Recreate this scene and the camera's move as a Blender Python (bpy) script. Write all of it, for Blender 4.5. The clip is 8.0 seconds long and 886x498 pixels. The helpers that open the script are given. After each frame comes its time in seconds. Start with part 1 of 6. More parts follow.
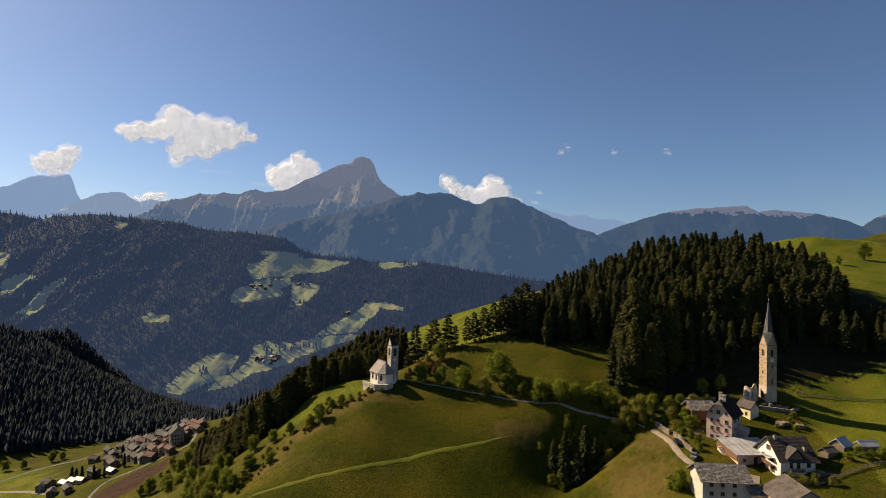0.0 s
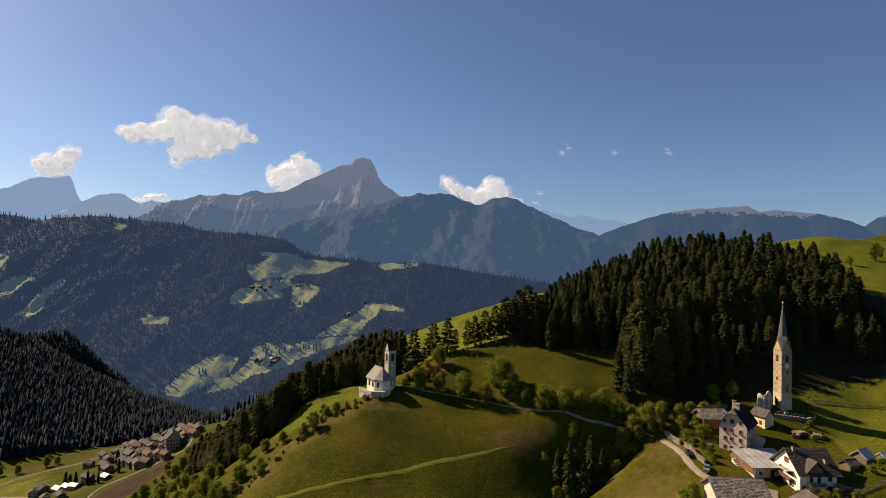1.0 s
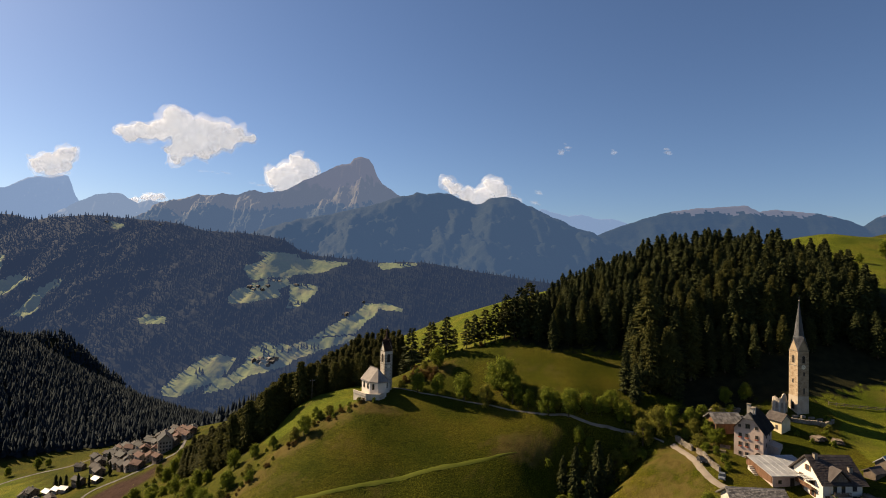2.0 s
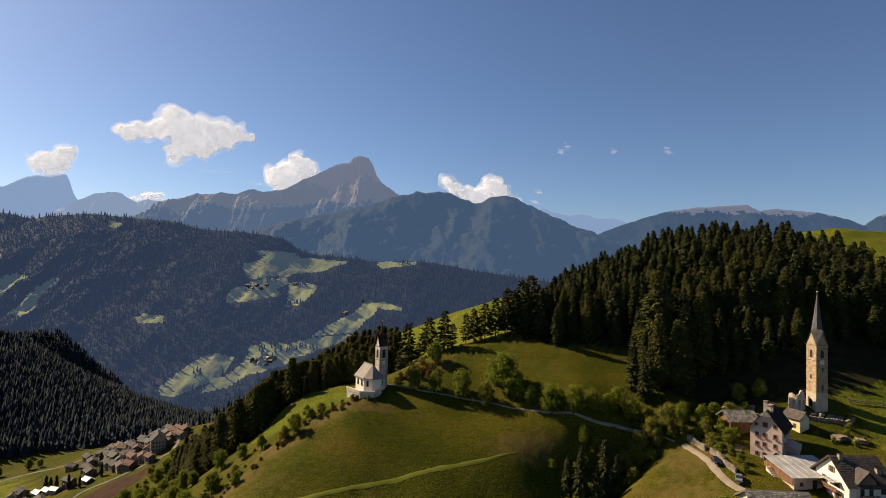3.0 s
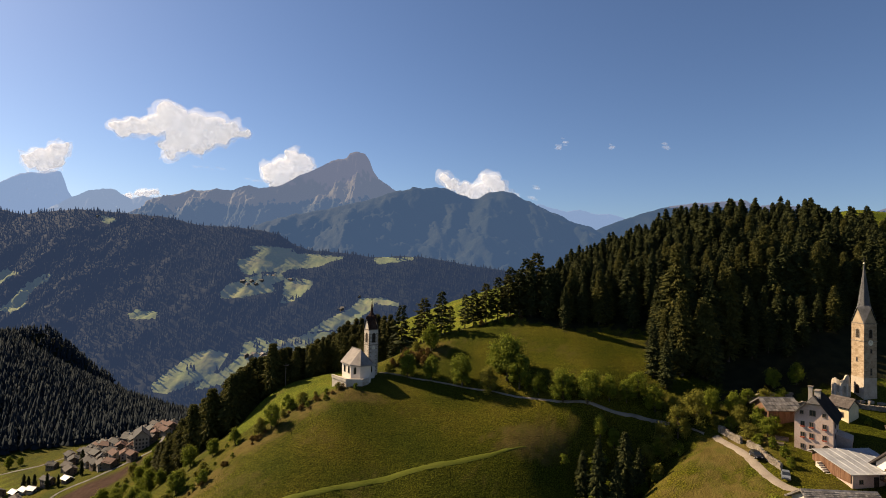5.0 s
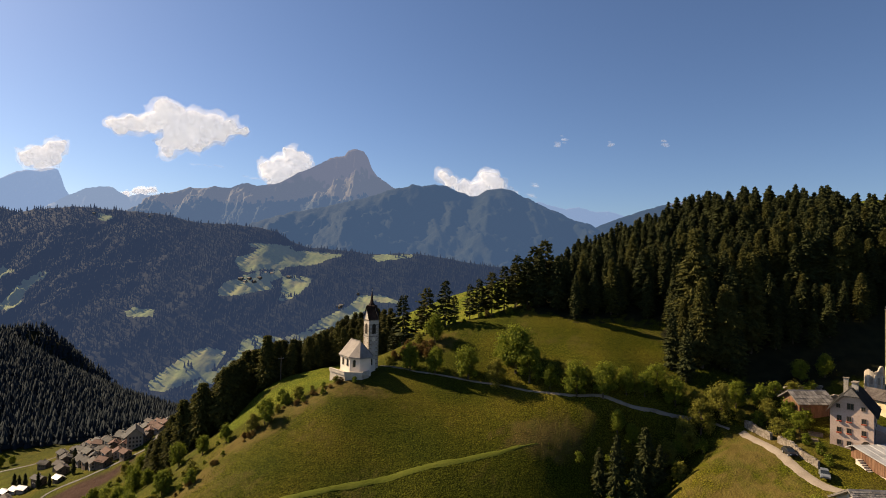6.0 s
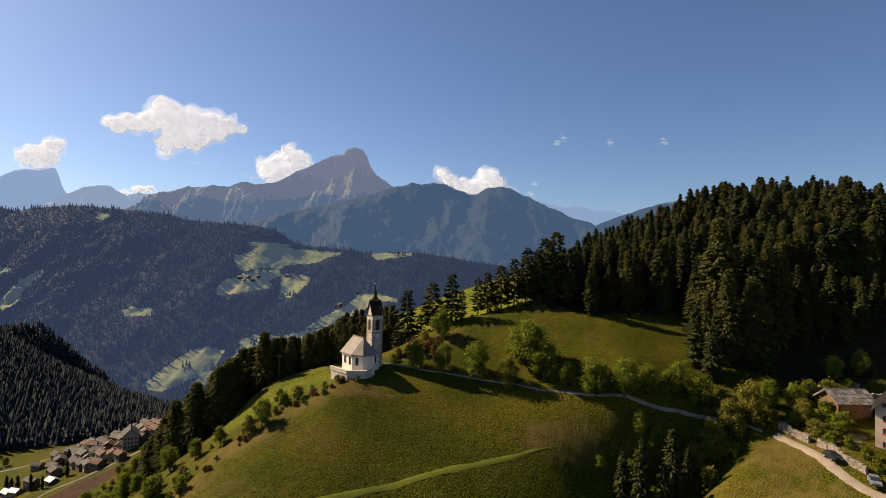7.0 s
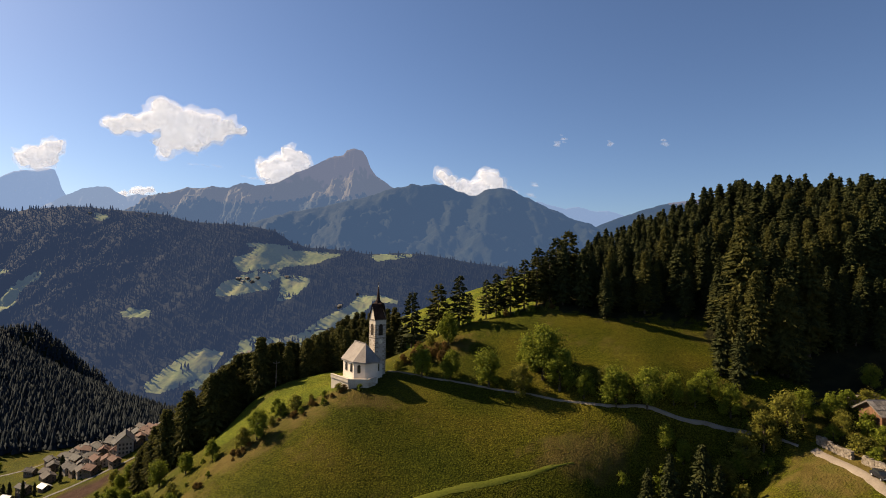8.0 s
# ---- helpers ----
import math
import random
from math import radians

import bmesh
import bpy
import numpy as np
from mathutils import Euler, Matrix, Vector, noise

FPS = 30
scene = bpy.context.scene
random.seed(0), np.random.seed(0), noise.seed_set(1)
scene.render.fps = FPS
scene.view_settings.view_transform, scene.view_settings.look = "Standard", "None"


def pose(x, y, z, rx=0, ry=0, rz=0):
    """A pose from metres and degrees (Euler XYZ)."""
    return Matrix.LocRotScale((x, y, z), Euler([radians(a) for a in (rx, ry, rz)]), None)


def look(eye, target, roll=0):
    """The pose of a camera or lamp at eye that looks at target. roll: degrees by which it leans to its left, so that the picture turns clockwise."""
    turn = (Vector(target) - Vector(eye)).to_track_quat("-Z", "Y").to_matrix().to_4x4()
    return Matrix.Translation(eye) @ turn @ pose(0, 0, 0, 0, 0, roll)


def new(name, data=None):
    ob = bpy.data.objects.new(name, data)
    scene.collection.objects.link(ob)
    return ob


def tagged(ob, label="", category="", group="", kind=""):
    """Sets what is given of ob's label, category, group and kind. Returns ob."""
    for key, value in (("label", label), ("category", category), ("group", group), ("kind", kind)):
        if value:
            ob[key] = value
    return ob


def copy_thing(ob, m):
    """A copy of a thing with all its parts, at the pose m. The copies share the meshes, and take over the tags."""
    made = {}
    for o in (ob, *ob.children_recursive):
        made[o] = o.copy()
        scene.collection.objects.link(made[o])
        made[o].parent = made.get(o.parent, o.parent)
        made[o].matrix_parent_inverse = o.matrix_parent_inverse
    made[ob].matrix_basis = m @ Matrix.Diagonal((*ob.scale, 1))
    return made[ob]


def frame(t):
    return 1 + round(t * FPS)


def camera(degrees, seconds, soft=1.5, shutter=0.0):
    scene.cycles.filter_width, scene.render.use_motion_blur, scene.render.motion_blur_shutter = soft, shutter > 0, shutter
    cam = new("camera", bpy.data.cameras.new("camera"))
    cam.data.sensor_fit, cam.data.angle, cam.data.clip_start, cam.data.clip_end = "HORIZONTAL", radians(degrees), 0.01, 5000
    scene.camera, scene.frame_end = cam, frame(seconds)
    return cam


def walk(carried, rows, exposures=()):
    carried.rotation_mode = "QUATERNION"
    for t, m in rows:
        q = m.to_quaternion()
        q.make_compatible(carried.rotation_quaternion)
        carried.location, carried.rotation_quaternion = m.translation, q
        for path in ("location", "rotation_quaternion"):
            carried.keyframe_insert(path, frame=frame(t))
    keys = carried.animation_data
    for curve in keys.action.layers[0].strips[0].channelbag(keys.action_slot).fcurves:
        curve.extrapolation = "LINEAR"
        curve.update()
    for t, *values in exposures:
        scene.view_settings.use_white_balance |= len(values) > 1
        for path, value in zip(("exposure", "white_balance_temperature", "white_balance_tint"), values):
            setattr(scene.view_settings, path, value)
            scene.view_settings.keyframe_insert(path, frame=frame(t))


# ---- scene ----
cam = camera(79.1, 8.0, 0.95)
PATH = [
    (0, (-0.464, 1.46, 38.548), (-0.472, 3.459, 38.607), 1.5),
    (0.5, (0.21, 5.606, 38.699), (0.197, 7.605, 38.76), 1.5),
    (1, (0.131, 10.226, 38.965), (0.12, 12.225, 39.027), 1.4),
    (1.5, (0.133, 15.065, 38.686), (0.125, 17.064, 38.748), 1.4),
    (3, (1.072, 30.174, 34.321), (1.066, 32.173, 34.382), 1.4),
    (3.5, (1.239, 35.175, 32.646), (1.237, 37.174, 32.704), 1.3),
    (4, (1.48, 40.515, 30.433), (1.48, 42.514, 30.49), 1.4),
    (4.5, (1.814, 46.097, 28.331), (1.815, 48.096, 28.385), 1.3),
    (6, (-0.141, 61.95, 22.517), (-0.132, 63.95, 22.562), 1.2),
    (6.5, (-1.413, 67.068, 20.925), (-1.402, 69.068, 20.966), 1.1),
    (7, (-2.691, 71.894, 20.278), (-2.678, 73.894, 20.319), 1.1),
    (7.5, (-3.94, 76.652, 20.272), (-3.927, 78.651, 20.315), 1.1),
    (8, (-4.793, 81.465, 20.091), (-4.779, 83.465, 20.137), 1.1),
]
walk(cam, [(t, look(eye, target, roll)) for t, eye, target, roll in PATH], [(0, 0.95, 6850, 13), (3, 1.04, 6850, 14), (8, 1.15, 6890, 15)])

# ---- light ----
SUN_ELEVATION, SUN_AZIMUTH = radians(34), radians(-62)  # azimuth from +y towards +x
world = bpy.data.worlds.new("world")
scene.world = world
world.use_nodes = True
wn = world.node_tree.nodes
sky = wn.new("ShaderNodeTexSky")
sky.sky_type, sky.sun_disc = "NISHITA", False
sky.sun_elevation, sky.sun_rotation = SUN_ELEVATION, SUN_AZIMUTH
sky.altitude, sky.air_density, sky.dust_density, sky.ozone_density = 1400, 1.0, 1.5, 5.5
wn["Background"].inputs["Strength"].default_value = 0.0505
world.node_tree.links.new(sky.outputs[0], wn["Background"].inputs["Color"])
sun = new("sun", bpy.data.lights.new("sun", "SUN"))
sun.data.energy, sun.data.angle, sun.data.color = 5.0, radians(0.5), (1.0, 0.82, 0.56)
SUN_DIR = Vector((math.sin(SUN_AZIMUTH) * math.cos(SUN_ELEVATION), math.cos(SUN_AZIMUTH) * math.cos(SUN_ELEVATION), math.sin(SUN_ELEVATION)))
sun.matrix_world = look(SUN_DIR * 500, (0, 0, 0))


# ---- materials ----
def material(name, colours, rough=0.8, scale=1.0, fine=8.0, bump=0.3, metal=0.0, per_piece=0.0, spread=0.1, aspect=(1, 1, 1), glow=None, gloss=0.1):
    """A surface whose colour wanders between the given ones at a coarse and a fine scale, with fine relief. scale: coarse marks per metre."""
    m = bpy.data.materials.new(name)
    m.use_nodes = True
    n, link = m.node_tree.nodes, m.node_tree.links.new
    b = n["Principled BSDF"]
    b.inputs["Roughness"].default_value, b.inputs["Metallic"].default_value = rough, metal
    b.inputs["Specular IOR Level"].default_value = gloss
    co, mp = n.new("ShaderNodeTexCoord"), n.new("ShaderNodeMapping")
    mp.inputs["Scale"].default_value = aspect
    link(co.outputs["Object"], mp.inputs["Vector"])
    big, small = n.new("ShaderNodeTexNoise"), n.new("ShaderNodeTexNoise")
    big.inputs["Scale"].default_value, big.inputs["Detail"].default_value = scale, 4
    small.inputs["Scale"].default_value, small.inputs["Detail"].default_value = scale * fine, 5
    for t in (big, small):
        link(mp.outputs[0], t.inputs["Vector"])
    mix = n.new("ShaderNodeMath")
    mix.operation = "MULTIPLY_ADD"
    link(small.outputs["Fac"], mix.inputs[0])
    mix.inputs[1].default_value = 0.55
    half = n.new("ShaderNodeMath")
    half.operation = "MULTIPLY_ADD"
    link(big.outputs["Fac"], half.inputs[0])
    half.inputs[1].default_value, half.inputs[2].default_value = 1.0, -0.275
    link(half.outputs[0], mix.inputs[2])
    fac = mix.outputs[0]
    if per_piece:
        info, geo, add = n.new("ShaderNodeObjectInfo"), n.new("ShaderNodeNewGeometry"), n.new("ShaderNodeMath")
        add.operation = "ADD"
        link(info.outputs["Random"], add.inputs[0])
        link(geo.outputs["Random Per Island"], add.inputs[1])
        fr = n.new("ShaderNodeMath")
        fr.operation = "FRACT"
        link(add.outputs[0], fr.inputs[0])
        sh = n.new("ShaderNodeMath")
        sh.operation = "MULTIPLY_ADD"
        link(fr.outputs[0], sh.inputs[0])
        sh.inputs[1].default_value = per_piece
        link(fac, sh.inputs[2])
        off = n.new("ShaderNodeMath")
        off.operation = "SUBTRACT"
        link(sh.outputs[0], off.inputs[0])
        off.inputs[1].default_value = per_piece / 2
        fac = off.outputs[0]
    ramp = n.new("ShaderNodeValToRGB")
    link(fac, ramp.inputs[0])
    els = ramp.color_ramp.elements
    lo, hi = 0.5 - spread * 1.6, 0.5 + spread * 1.6
    els[0].position, els[1].position = lo, hi
    els[0].color, els[1].color = (*colours[0], 1), (*colours[-1], 1)
    for i, c in enumerate(colours[1:-1]):
        els.new(lo + (hi - lo) * (i + 1) / (len(colours) - 1)).color = (*c, 1)
    link(ramp.outputs[0], b.inputs["Base Color"])
    if bump:
        bp = n.new("ShaderNodeBump")
        bp.inputs["Strength"].default_value, bp.inputs["Distance"].default_value = bump, 0.4 / (scale * fine)
        link(small.outputs["Fac"], bp.inputs["Height"])
        link(bp.outputs[0], b.inputs["Normal"])
    if glow:
        b.inputs["Emission Color"].default_value, b.inputs["Emission Strength"].default_value = (*glow[0], 1), glow[1]
    return m


def leafy(m, share=0.4):
    """Lets part of the light through, as thin leaves do."""
    n, link = m.node_tree.nodes, m.node_tree.links.new
    t, mix = n.new("ShaderNodeBsdfTranslucent"), n.new("ShaderNodeMixShader")
    link(n["Principled BSDF"].inputs["Base Color"].links[0].from_socket, t.inputs["Color"])
    mix.inputs[0].default_value = share
    link(n["Principled BSDF"].outputs[0], mix.inputs[1])
    link(t.outputs[0], mix.inputs[2])
    link(mix.outputs[0], n["Material Output"].inputs["Surface"])
    return m


def glass_material(name, colour):
    m = bpy.data.materials.new(name)
    m.use_nodes = True
    b = m.node_tree.nodes["Principled BSDF"]
    b.inputs["Base Color"].default_value, b.inputs["Roughness"].default_value = (*colour, 1), 0.08
    b.inputs["Specular IOR Level"].default_value = 0.6
    return m


M_SPRUCE = material("spruce_needles", [(0.014, 0.018, 0.007), (0.030, 0.035, 0.012), (0.062, 0.062, 0.018)], 0.75, 0.5, 6, 0.0, per_piece=0.25, spread=0.2, gloss=0.04)
# Dark blue needle colour carries the haze and shade of the far valley side.
M_HAZESPRUCE = material("haze_blue_needles", [(0.016, 0.021, 0.027), (0.021, 0.027, 0.032), (0.027, 0.033, 0.036)], 0.9, 0.5, 6, 0.0, per_piece=0.3, spread=0.2, gloss=0.03)
# The larch needles again, lightened so that these trees look sunlit.
M_LITLARCH = material("lit_larch_needles", [(0.036, 0.040, 0.013), (0.070, 0.070, 0.020), (0.118, 0.106, 0.030)], 0.75, 0.5, 6, 0.0, per_piece=0.25, spread=0.2, gloss=0.04)
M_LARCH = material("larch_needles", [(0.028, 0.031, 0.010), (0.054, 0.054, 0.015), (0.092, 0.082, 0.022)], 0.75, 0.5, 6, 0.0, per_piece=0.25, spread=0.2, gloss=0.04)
M_LEAF = material("leaves", [(0.050, 0.070, 0.009), (0.128, 0.154, 0.018), (0.255, 0.267, 0.034)], 0.65, 0.6, 6, 0.0, per_piece=0.3, spread=0.2, gloss=0.04)
M_AUTUMN = material("autumn_leaves", [(0.072, 0.075, 0.013), (0.155, 0.150, 0.026), (0.27, 0.245, 0.044)], 0.7, 0.6, 6, 0.0, per_piece=0.3, spread=0.2, gloss=0.04)
M_BRUSH = material("dry_brush", [(0.07, 0.045, 0.015), (0.13, 0.08, 0.025), (0.18, 0.12, 0.04)], 0.8, 0.6, 6, 0.0, per_piece=0.3, spread=0.2, gloss=0.04)
M_BARK = material("bark", [(0.05, 0.04, 0.03), (0.11, 0.085, 0.06)], 0.9, 2.0, 5, 0.5)
for m in (M_LEAF, M_AUTUMN, M_LARCH, M_LITLARCH, M_BRUSH):
    leafy(m, 0.38)
M_PLASTER = material("lime_plaster", [(0.33, 0.285, 0.23), (0.45, 0.40, 0.335), (0.53, 0.48, 0.41)], 0.85, 0.35, 9, 0.15, spread=0.16)
M_WHITE = material("white_render", [(0.58, 0.52, 0.44), (0.70, 0.64, 0.55)], 0.8, 0.3, 9, 0.1, spread=0.2)
M_PINK = material("aged_plaster", [(0.34, 0.25, 0.20), (0.45, 0.345, 0.285), (0.52, 0.415, 0.35)], 0.85, 0.3, 9, 0.15, spread=0.16)
M_TAN = material("tan_stone", [(0.21, 0.152, 0.096), (0.30, 0.228, 0.15), (0.37, 0.29, 0.20)], 0.85, 0.5, 7, 0.3, spread=0.16)
M_YELLOW = material("yellow_plaster", [(0.52, 0.43, 0.26), (0.64, 0.55, 0.36)], 0.85, 0.4, 9, 0.1)
M_SHINGLE = material("grey_shingle", [(0.085, 0.078, 0.072), (0.155, 0.143, 0.13), (0.25, 0.23, 0.21)], 0.8, 0.6, 8, 0.25, per_piece=0.5, spread=0.16)
M_BROWNROOF = material("brown_roof", [(0.055, 0.046, 0.042), (0.09, 0.076, 0.07), (0.12, 0.105, 0.095)], 0.75, 0.5, 9, 0.25, per_piece=0.2, spread=0.16)
M_UMBERROOF = material("umber_tile", [(0.034, 0.028, 0.026), (0.055, 0.046, 0.043), (0.075, 0.065, 0.06)], 0.75, 0.5, 9, 0.25, per_piece=0.25, spread=0.16)
M_DARKROOF = material("dark_roof", [(0.028, 0.028, 0.03), (0.05, 0.049, 0.049)], 0.7, 0.5, 9, 0.2, per_piece=0.2)
M_REDROOF = material("red_roof", [(0.075, 0.042, 0.034), (0.12, 0.07, 0.055)], 0.8, 0.5, 9, 0.2)
M_TIN = material("tin_roof", [(0.25, 0.25, 0.255), (0.35, 0.35, 0.355), (0.43, 0.43, 0.43)], 0.6, 0.3, 6, 0.05, metal=0.3, spread=0.16)
M_WOOD = material("larch_boards", [(0.085, 0.042, 0.026), (0.145, 0.078, 0.046), (0.20, 0.12, 0.075)], 0.8, 0.5, 8, 0.3, aspect=(4, 4, 0.4), per_piece=0.2, spread=0.16)
M_OLDWOOD = material("weathered_wood", [(0.10, 0.075, 0.055), (0.18, 0.145, 0.115)], 0.85, 0.6, 8, 0.3, per_piece=0.2)
M_GLASS = glass_material("window_glass", (0.02, 0.025, 0.03))
M_STONE = material("rubble_stone", [(0.12, 0.098, 0.075), (0.20, 0.17, 0.135), (0.28, 0.245, 0.20)], 0.9, 1.2, 5, 0.5, per_piece=0.3, spread=0.18)
M_GRAVEL = material("pale_gravel", [(0.15, 0.125, 0.097), (0.21, 0.178, 0.14), (0.25, 0.215, 0.175)], 0.9, 0.3, 12, 0.3, spread=0.16, gloss=0.05)
# Bluish emission in the far mountain materials imitates haze; the slopes give off no light.
M_ROCK = material("hazed_far_rock", [(0.012, 0.010, 0.008), (0.021, 0.016, 0.012), (0.031, 0.024, 0.016)], 0.9, 0.012, 7, 0.9, spread=0.16, glow=((0.23, 0.28, 0.41), 0.31), gloss=0.03)
M_PALEROCK = material("hazed_farthest_rock", [(0.022, 0.022, 0.022), (0.03, 0.03, 0.03)], 0.9, 0.006, 7, 0.4, glow=((0.26, 0.39, 0.62), 0.42), gloss=0.03)
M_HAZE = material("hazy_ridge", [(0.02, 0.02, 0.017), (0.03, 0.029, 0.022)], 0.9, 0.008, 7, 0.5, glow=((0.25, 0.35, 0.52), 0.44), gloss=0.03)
M_FARWOOD = material("hazed_far_forest", [(0.005, 0.007, 0.005), (0.008, 0.011, 0.007), (0.016, 0.017, 0.009)], 0.9, 0.008, 8, 0.6, spread=0.16, glow=((0.10, 0.182, 0.33), 0.245), gloss=0.03)
# Haze over the opposite hillside is put in as a blue glow.
M_MIDWOOD = material("hazed_hillside_forest", [(0.004, 0.005, 0.004), (0.006, 0.008, 0.005), (0.010, 0.012, 0.007)], 0.9, 0.012, 8, 0.6, spread=0.16, glow=((0.085, 0.14, 0.275), 0.135), gloss=0.03)
M_MIDGRASS = material("hazed_hillside_meadow", [(0.10, 0.125, 0.036), (0.145, 0.16, 0.05), (0.18, 0.165, 0.062)], 0.9, 0.012, 8, 0.3, spread=0.16, glow=((0.095, 0.145, 0.265), 0.18), gloss=0.03)


def ground_material():
    """Meadow, forest floor (also laid as the wood's shadow on grass), dry grass and bare soil, by the cover laid down
    with the ground.
    """
    m = bpy.data.materials.new("meadow_ground")
    m.use_nodes = True
    n, link = m.node_tree.nodes, m.node_tree.links.new
    b = n["Principled BSDF"]
    b.inputs["Roughness"].default_value, b.inputs["Specular IOR Level"].default_value = 0.9, 0.03
    co = n.new("ShaderNodeTexCoord")

    def tex(scale, detail, *colours, lo=0.35, hi=0.65):
        t, r = n.new("ShaderNodeTexNoise"), n.new("ShaderNodeValToRGB")
        t.inputs["Scale"].default_value, t.inputs["Detail"].default_value = scale, detail
        link(co.outputs["Object"], t.inputs["Vector"])
        link(t.outputs["Fac"], r.inputs[0])
        els = r.color_ramp.elements
        els[0].position, els[1].position, els[0].color, els[1].color = lo, hi, (*colours[0], 1), (*colours[-1], 1)
        for i, c in enumerate(colours[1:-1]):
            els.new(lo + (hi - lo) * (i + 1) / (len(colours) - 1)).color = (*c, 1)
        return r.outputs[0], t.outputs["Fac"]

    def mix(fac, a, c, mode="MIX"):
        x = n.new("ShaderNodeMix")
        x.data_type, x.blend_type = "RGBA", mode
        if isinstance(fac, float):
            x.inputs["Factor"].default_value = fac
        else:
            link(fac, x.inputs["Factor"])
        link(a, x.inputs["A"])
        link(c, x.inputs["B"])
        return x.outputs["Result"]

    grass, _ = tex(0.05, 5, (0.037, 0.043, 0.0042), (0.051, 0.0525, 0.0052), (0.071, 0.062, 0.0075))
    tufts, height = tex(2.6, 4, (0.52, 0.54, 0.52), (1.35, 1.34, 1.25), lo=0.36, hi=0.64)
    stems, _ = tex(4.0, 3, (0.55, 0.58, 0.56), (1.38, 1.36, 1.3), lo=0.4, hi=0.6)
    grass = mix(1.0, mix(1.0, grass, tufts, "MULTIPLY"), stems, "MULTIPLY")
    rows, mown = n.new("ShaderNodeTexWave"), n.new("ShaderNodeMapRange")
    rows.bands_direction = "Z"
    rows.inputs["Scale"].default_value, rows.inputs["Distortion"].default_value, rows.inputs["Detail"].default_value, rows.inputs["Detail Scale"].default_value = 0.28, 2.2, 2.0, 0.5
    link(co.outputs["Object"], rows.inputs["Vector"])
    link(rows.outputs["Fac"], mown.inputs["Value"])
    mown.inputs["To Min"].default_value, mown.inputs["To Max"].default_value = 0.94, 1.03
    grass = mix(1.0, grass, mown.outputs[0], "MULTIPLY")
    dry, _ = tex(0.25, 5, (0.068, 0.048, 0.015), (0.10, 0.071, 0.023), (0.076, 0.064, 0.017))
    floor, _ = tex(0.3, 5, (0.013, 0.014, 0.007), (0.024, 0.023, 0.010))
    soil, _ = tex(0.2, 5, (0.032, 0.018, 0.013), (0.05, 0.029, 0.021))
    out = grass
    lush, _ = tex(0.06, 5, (0.062, 0.078, 0.008), (0.088, 0.101, 0.011), (0.119, 0.117, 0.015))
    lush = mix(1.0, mix(1.0, lush, tufts, "MULTIPLY"), stems, "MULTIPLY")
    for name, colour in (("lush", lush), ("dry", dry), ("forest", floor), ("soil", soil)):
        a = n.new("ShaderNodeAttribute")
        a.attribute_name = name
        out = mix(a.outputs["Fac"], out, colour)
    link(out, b.inputs["Base Color"])
    bp = n.new("ShaderNodeBump")
    bp.inputs["Strength"].default_value, bp.inputs["Distance"].default_value = 1.0, 0.36
    link(height, bp.inputs["Height"])
    link(bp.outputs[0], b.inputs["Normal"])
    return m


# ---- building helpers ----
def mesh_of(name, verts, faces, mats=(), smooth=False):
    me = bpy.data.meshes.new(name)
    me.from_pydata([tuple(v) for v in verts], [], [tuple(f) for f in faces])
    for m in mats:
        me.materials.append(m)
    if smooth:
        me.polygons.foreach_set("use_smooth", [True] * len(me.polygons))
    me.update()
    return me


def empty(name, m=None, label="", category="", group="", kind=""):
    ob = new(name)
    ob.empty_display_size = 0.3
    if m is not None:
        ob.matrix_world = m
    return tagged(ob, label, category, group, kind)


def part(name, bm, mat, parent, label=""):
    """Links a bmesh (or a ready mesh) as one mesh object under a thing or a part, in the parent's own space."""
    if isinstance(bm, bpy.types.Mesh):
        me = bm
    else:
        me = bpy.data.meshes.new(name)
        bmesh.ops.recalc_face_normals(bm, faces=bm.faces)
        bm.to_mesh(me)
        bm.free()
        me.materials.append(mat)
    ob = new(name, me)
    ob.parent = parent
    return tagged(ob, label)


def box(bm, x0, x1, y0, y1, z0, z1, m=None):
    r = bmesh.ops.create_cube(bm, size=1)["verts"]
    bmesh.ops.scale(bm, vec=(x1 - x0, y1 - y0, z1 - z0), verts=r)
    bmesh.ops.translate(bm, vec=((x0 + x1) / 2, (y0 + y1) / 2, (z0 + z1) / 2), verts=r)
    if m is not None:
        bmesh.ops.transform(bm, matrix=m, verts=r)
    return r


def boxes(*rows, bevel=0.0):
    bm = bmesh.new()
    for r in rows:
        box(bm, *r)
    if bevel:
        bmesh.ops.bevel(bm, geom=bm.edges[:], offset=bevel, segments=1, affect="EDGES")
    return bm


def prism(outline, axis, a, b):
    """A solid with the given outline, drawn out along an axis ('x', 'y' or 'z') from a to b."""
    bm = bmesh.new()
    put = {"x": lambda u, v, w: (w, u, v), "y": lambda u, v, w: (u, w, v), "z": lambda u, v, w: (u, v, w)}[axis]
    lo, hi = [[bm.verts.new(put(u, v, w)) for u, v in outline] for w in (a, b)]
    bm.faces.new(lo)
    bm.faces.new(hi[::-1])
    for i in range(len(outline)):
        j = (i + 1) % len(outline)
        bm.faces.new((lo[i], lo[j], hi[j], hi[i]))
    return bm


